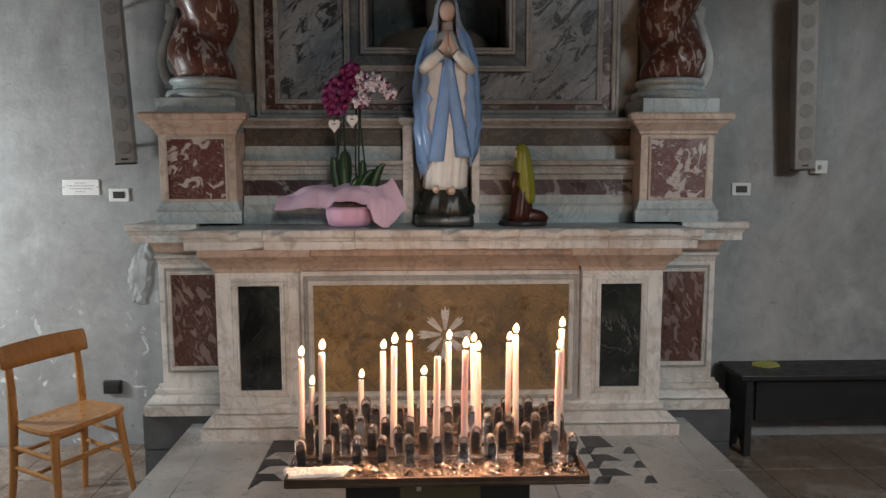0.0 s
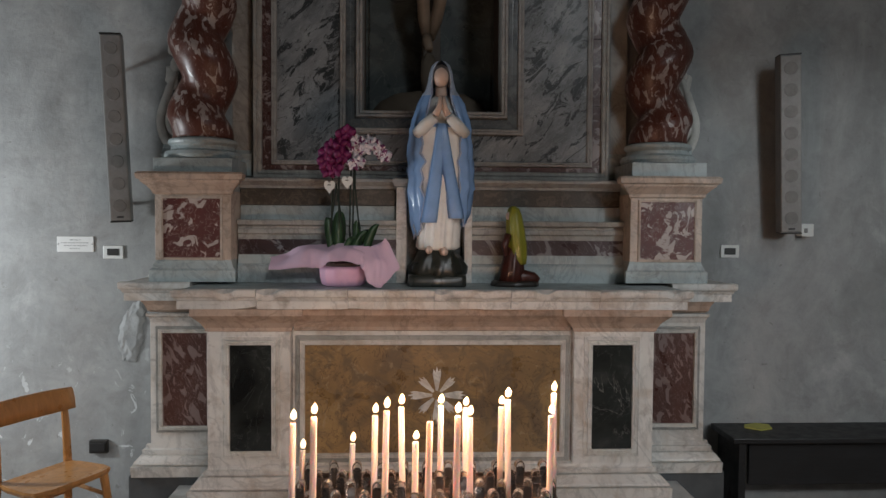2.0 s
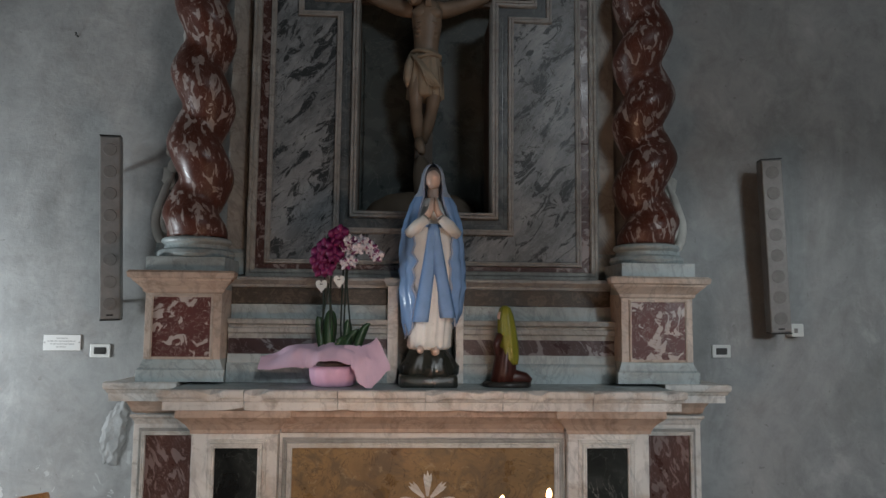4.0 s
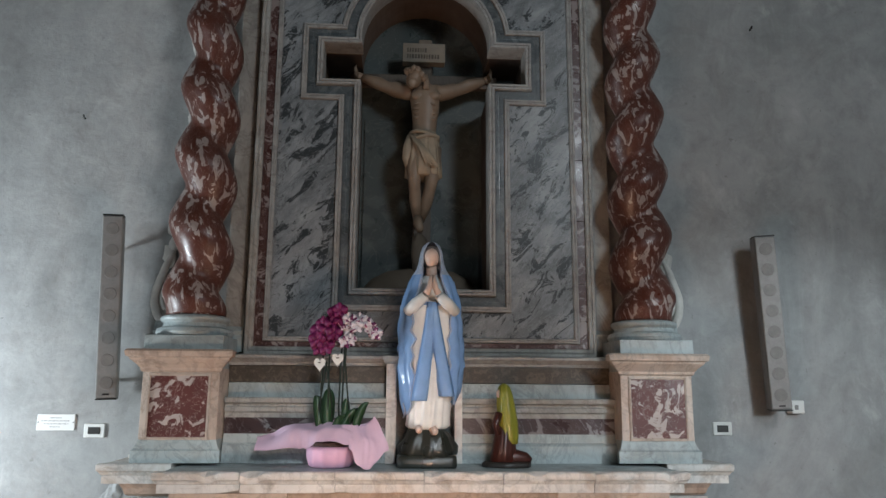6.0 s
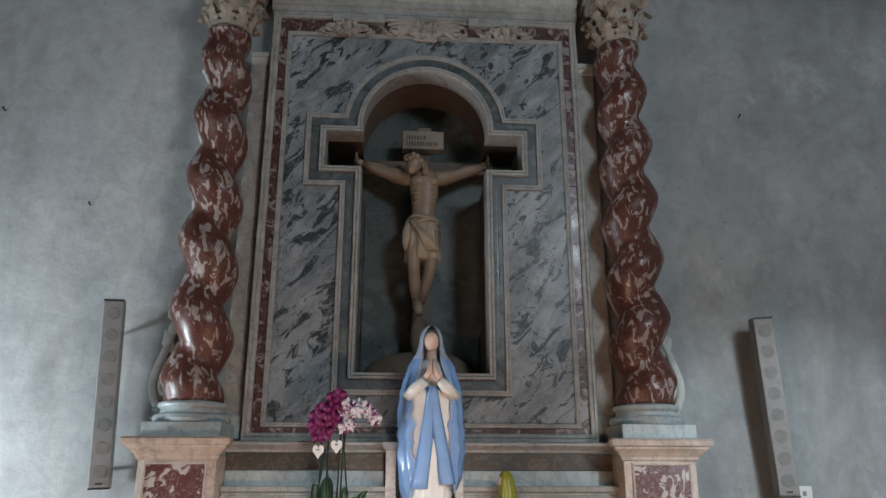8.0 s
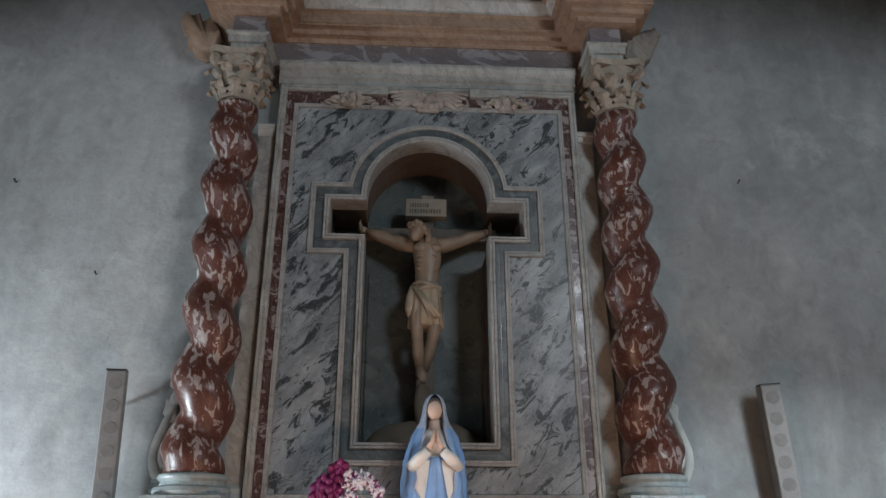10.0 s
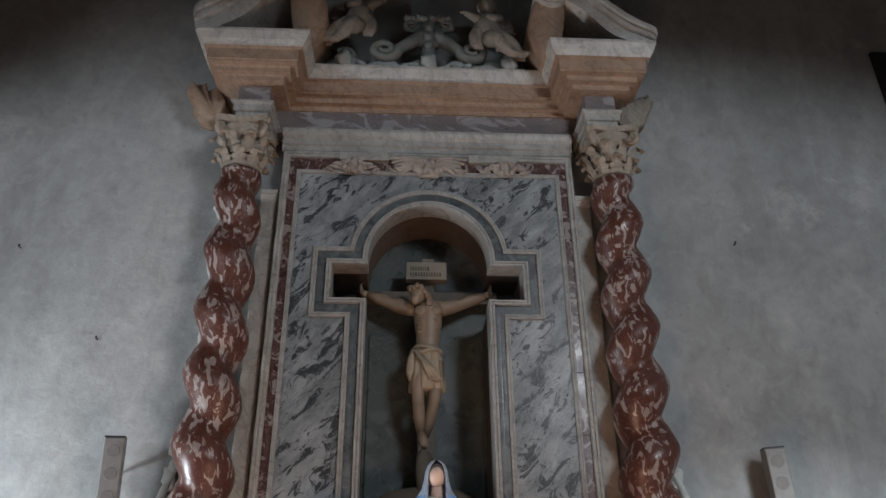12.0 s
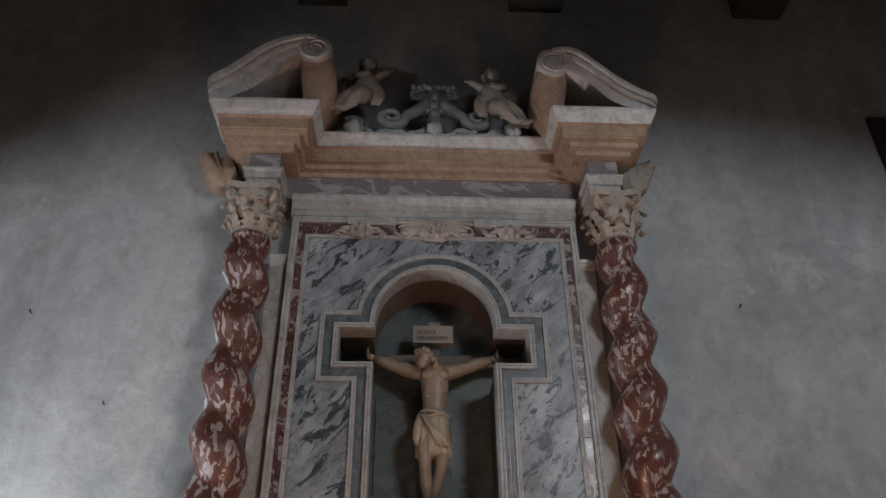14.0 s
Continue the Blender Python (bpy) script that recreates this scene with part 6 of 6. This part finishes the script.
bench = empty("bench", "long black stained wooden bench along the wall", "bench")
part("seat_board", box(1.545, 4.0, -0.325, -0.03, 0.405, 0.435, 0.006), BLACK_WOOD, bench)
part("apron", box(1.65, 3.95, -0.27, -0.25, 0.175, 0.404, 0.004), BLACK_WOOD, bench)
for x in (1.58, 3.9):
    bm = slab_from([(-0.31, 0.0), (-0.285, 0.0), (-0.21, 0.14), (-0.135, 0.0), (-0.05, 0.0), (-0.05, 0.404), (-0.31, 0.404)], x, x + 0.035)
    bmesh.ops.transform(bm, matrix=Matrix(((0, 1, 0, 0), (1, 0, 0, 0), (0, 0, 1, 0), (0, 0, 0, 1))), verts=bm.verts)
    part("end_board", bm, BLACK_WOOD, bench)
bm = slab_from([(-0.078, 0.0), (-0.045, 0.05), (0.03, 0.07), (0.085, 0.03), (0.06, -0.04), (-0.02, -0.06)], 0.0, 0.006)
bmesh.ops.transform(bm, matrix=pose(1.76, -0.13, 0.442, -90, 0, 8), verts=bm.verts)
tagged(part("duster", bm, plain("dull_yellow_cloth", (0.42, 0.4, 0.1), 0.9, 0, 60, 0.2)), "small yellow cloth lying on the bench", "cloth")

SPK = plain("grey_speaker_shell", (0.2, 0.2, 0.195), 0.45, 0, 20, 0.1)
GRILLE = plain("grey_grille_mesh", (0.24, 0.23, 0.22), 0.55, 0.2, 200, 0.15, 0.001)
CONE = plain("darker_cone_grille", (0.19, 0.178, 0.168), 0.6, 0.1, 200, 0.2, 0.001)


def make_speaker(w, out=0.0):
    """A column loudspeaker, built hanging from its top at the origin, facing -y."""
    sp = empty("column_loudspeaker", "slim grey column loudspeaker on wall brackets", "loudspeaker", "pair of loudspeakers")
    L = 0.925
    part("shell", box(-w / 2 - 0.004, w / 2 + 0.004, -0.048, 0.06, -L, 0, 0.01), SPK, sp)
    part("end_cap", box(-w / 2 - 0.003, w / 2 + 0.003, -0.05, 0.05, -0.001, 0.006, 0.001), STAND, sp)
    part("end_cap", box(-w / 2 - 0.003, w / 2 + 0.003, -0.05, 0.05, -L - 0.006, -L + 0.001, 0.001), STAND, sp)
    part("grille", box(-w / 2, w / 2, -0.056, -0.044, -L + 0.006, -0.006, 0.004), GRILLE, sp, "pale grey perforated grille")
    for i in range(8):
        bm = bmesh.new()
        bmesh.ops.create_cone(bm, cap_ends=True, segments=28, radius1=w * 0.34, radius2=w * 0.33, depth=0.003, matrix=Matrix.Translation((0, -0.0572, -0.07 - i * 0.111)) @ Matrix.Rotation(radians(90), 4, "X"))
        part("driver", bm, CONE, sp)
    part("badge", box(-0.016, 0.016, -0.059, -0.056, -L + 0.018, -L + 0.026, 0), STAND, sp)
    for z in (-0.2, -0.86):
        bm = bmesh.new()
        wall = 0.175 if z > -0.5 else 0.13
        add_tube(bm, [(w / 2 - 0.03, 0.05, z), (w / 2 - 0.02 + out * 0.6, 0.1, z + 0.005), (w / 2 - 0.01 + out, wall, z + 0.012)], 0.009, 8)
        add_box(bm, w / 2 - 0.03 + out, w / 2 + 0.01 + out, wall - 0.012, wall + 0.005, z - 0.03, z + 0.05, 0.003)
        part("bracket", bm, STAND, sp)
    return sp


left = make_speaker(0.092, -0.075)
left.matrix_basis = pose(-1.604, -0.19, 2.446, 3.5, -2.2, 14)
right = make_speaker(0.1, -0.03)
right.matrix_basis = pose(1.86, -0.165, 2.408, 3.5, -2.4, -14)
tagged(left, "slim grey column loudspeaker turned on its wall bracket")

WHITE_PLASTIC = plain("white_plastic", (0.66, 0.66, 0.63), 0.4, 0, 30, 0.06)
jb = empty("junction_box", "small white junction box by the loudspeaker", "junction box")
part("box", box(2.012, 2.082, -0.06, -0.001, 1.462, 1.532, 0.006), WHITE_PLASTIC, jb)
part("gland", box(2.026, 2.046, -0.066, -0.059, 1.482, 1.507, 0.004), GRILLE, jb)
for x, z in ((-1.676, 1.357), (1.641, 1.378)):
    sw = empty("switch_plate", "white switch plate with a dark centre", "switch plate", "switch plates")
    part("plate", box(x - 0.052, x + 0.052, -0.011, -0.001, z - 0.035, z + 0.035, 0.004), WHITE_PLASTIC, sw)
    part("switch", box(x - 0.031, x + 0.031, -0.014, -0.01, z - 0.018, z + 0.018, 0.002), STAND, sw)
sign = empty("notice_plate", "white notice plate screwed to the wall", "notice")
part("plate", box(-1.967, -1.777, -0.009, -0.001, 1.357, 1.439, 0.003), plain("white_enamel", (0.7, 0.7, 0.68), 0.4, 0, 12, 0.05), sign)
bm = bmesh.new()
rng = random.Random(2)
for i, (z, a, b) in enumerate(((1.42, -1.9, -1.84), (1.405, -1.945, -1.805), (1.39, -1.93, -1.81), (1.375, -1.9, -1.85))):
    x = a
    while x < b:
        w = rng.uniform(0.006, 0.02)
        add_box(bm, x, min(b, x + w), -0.0105, -0.0085, z - 0.0022, z + 0.0022)
        x += w + 0.005
part("lettering", bm, plain("grey_print", (0.32, 0.32, 0.32), 0.7), sign)
for x in (-1.96, -1.784):
    bm = bmesh.new()
    add_ball(bm, (x, -0.0095, 1.398), (0.004, 0.002, 0.004), seg=8)
    part("screw", bm, SPK, sign)
sock = empty("wall_socket", "black wall socket box low on the wall", "socket")
part("box", box(-1.805, -1.71, -0.03, -0.001, 0.287, 0.357, 0.005), STAND, sock)
part("cover", box(-1.797, -1.718, -0.036, -0.029, 0.3, 0.345, 0.003), BLACK_WOOD, sock)
# a lighter repair of the plaster, standing slightly proud of the wall beside the altar
PATCH = plain("pale_plaster_repair", (0.37, 0.375, 0.37), 0.85, 0, 14, 0.3, 0.006)
bm = bmesh.new()
bmesh.ops.create_grid(bm, x_segments=34, y_segments=60, size=0.5)
for v in bm.verts:
    u, w = v.co.x * 2, v.co.y * 2
    rim = 0.78 + 0.3 * noise.noise(Vector((u * 1.3, w * 1.7, 3.3))) + 0.16 * noise.noise(Vector((u * 4, w * 6, 1.1)))
    rise = max(0.0, rim - math.hypot(u, w * 0.95))
    v.co = Vector((-1.585 + u * 0.085 + 0.02 * w, -0.0045 * (rise > 0) + 0.003 * (rise <= 0) - min(0.016, rise * 0.05), 0.94 + w * 0.2))
    if rise > 0:
        v.co.y += 0.006 * noise.noise(v.co * 24) - 0.002 * abs(noise.noise(v.co * 80))
tagged(part("plaster_patch", bm, PATCH), "swollen pale plaster crust on the wall beside the altar", "plaster patch", kind="structure")
# iron pegs in the wall
for x, z in ((1.968, 3.727), (-1.885, 3.045), (-2.45, 3.62)):
    bm = bmesh.new()
    add_tube(bm, [(x, -0.001, z), (x, -0.02, z), (x, -0.028, z + 0.012)], 0.006, 6)
    tagged(part("wall_peg", bm, STAND), "small dark iron peg in the plaster wall", "peg", "wall pegs")
# black panel high on the wall, coloured as an opening's unlit depth; roof beams
opening = tagged(part("dark_opening", box(3.3, 4.28, -0.03, -0.001, 3.6, 5.35, 0.004), plain("black_opening_panel", (0.012, 0.011, 0.011), 0.8)), "flat black panel for a dark opening high in the wall", "opening", kind="structure")
for x0, x1 in ((-1.1, -0.7), (0.62, 1.06), (2.5, 2.9), (-2.9, -2.5)):
    tagged(part("roof_beam", box(x0, x1, -8.9, -0.001, 6.42, 6.72, 0.01), plain("old_beam_wood", (0.03, 0.025, 0.02), 0.8)), "dark old wooden roof beam high above", "roof beam", "roof beams")

# ---- floor slabs ----
floor_ob = bpy.data.objects["floor"]
S = 0.46
slab_mesh = None
for i in range(-7, 8):
    for j in range(-12, 1):
        x, y = i * S, -0.24 + j * S
        if abs(x) < 0.9 and -1.5 < y:
            continue
        if slab_mesh is None:
            ob = part("slab", box(-S / 2 + 0.002, S / 2 - 0.002, -S / 2 + 0.002, S / 2 - 0.002, -0.012, 0.0, 0.002), FLOOR, floor_ob)
            slab_mesh = ob.data
        else:
            ob = new("slab", slab_mesh)
            ob.parent = floor_ob
        ob.location = (x, y, random.Random(i * 31 + j).uniform(-0.0015, 0.0))
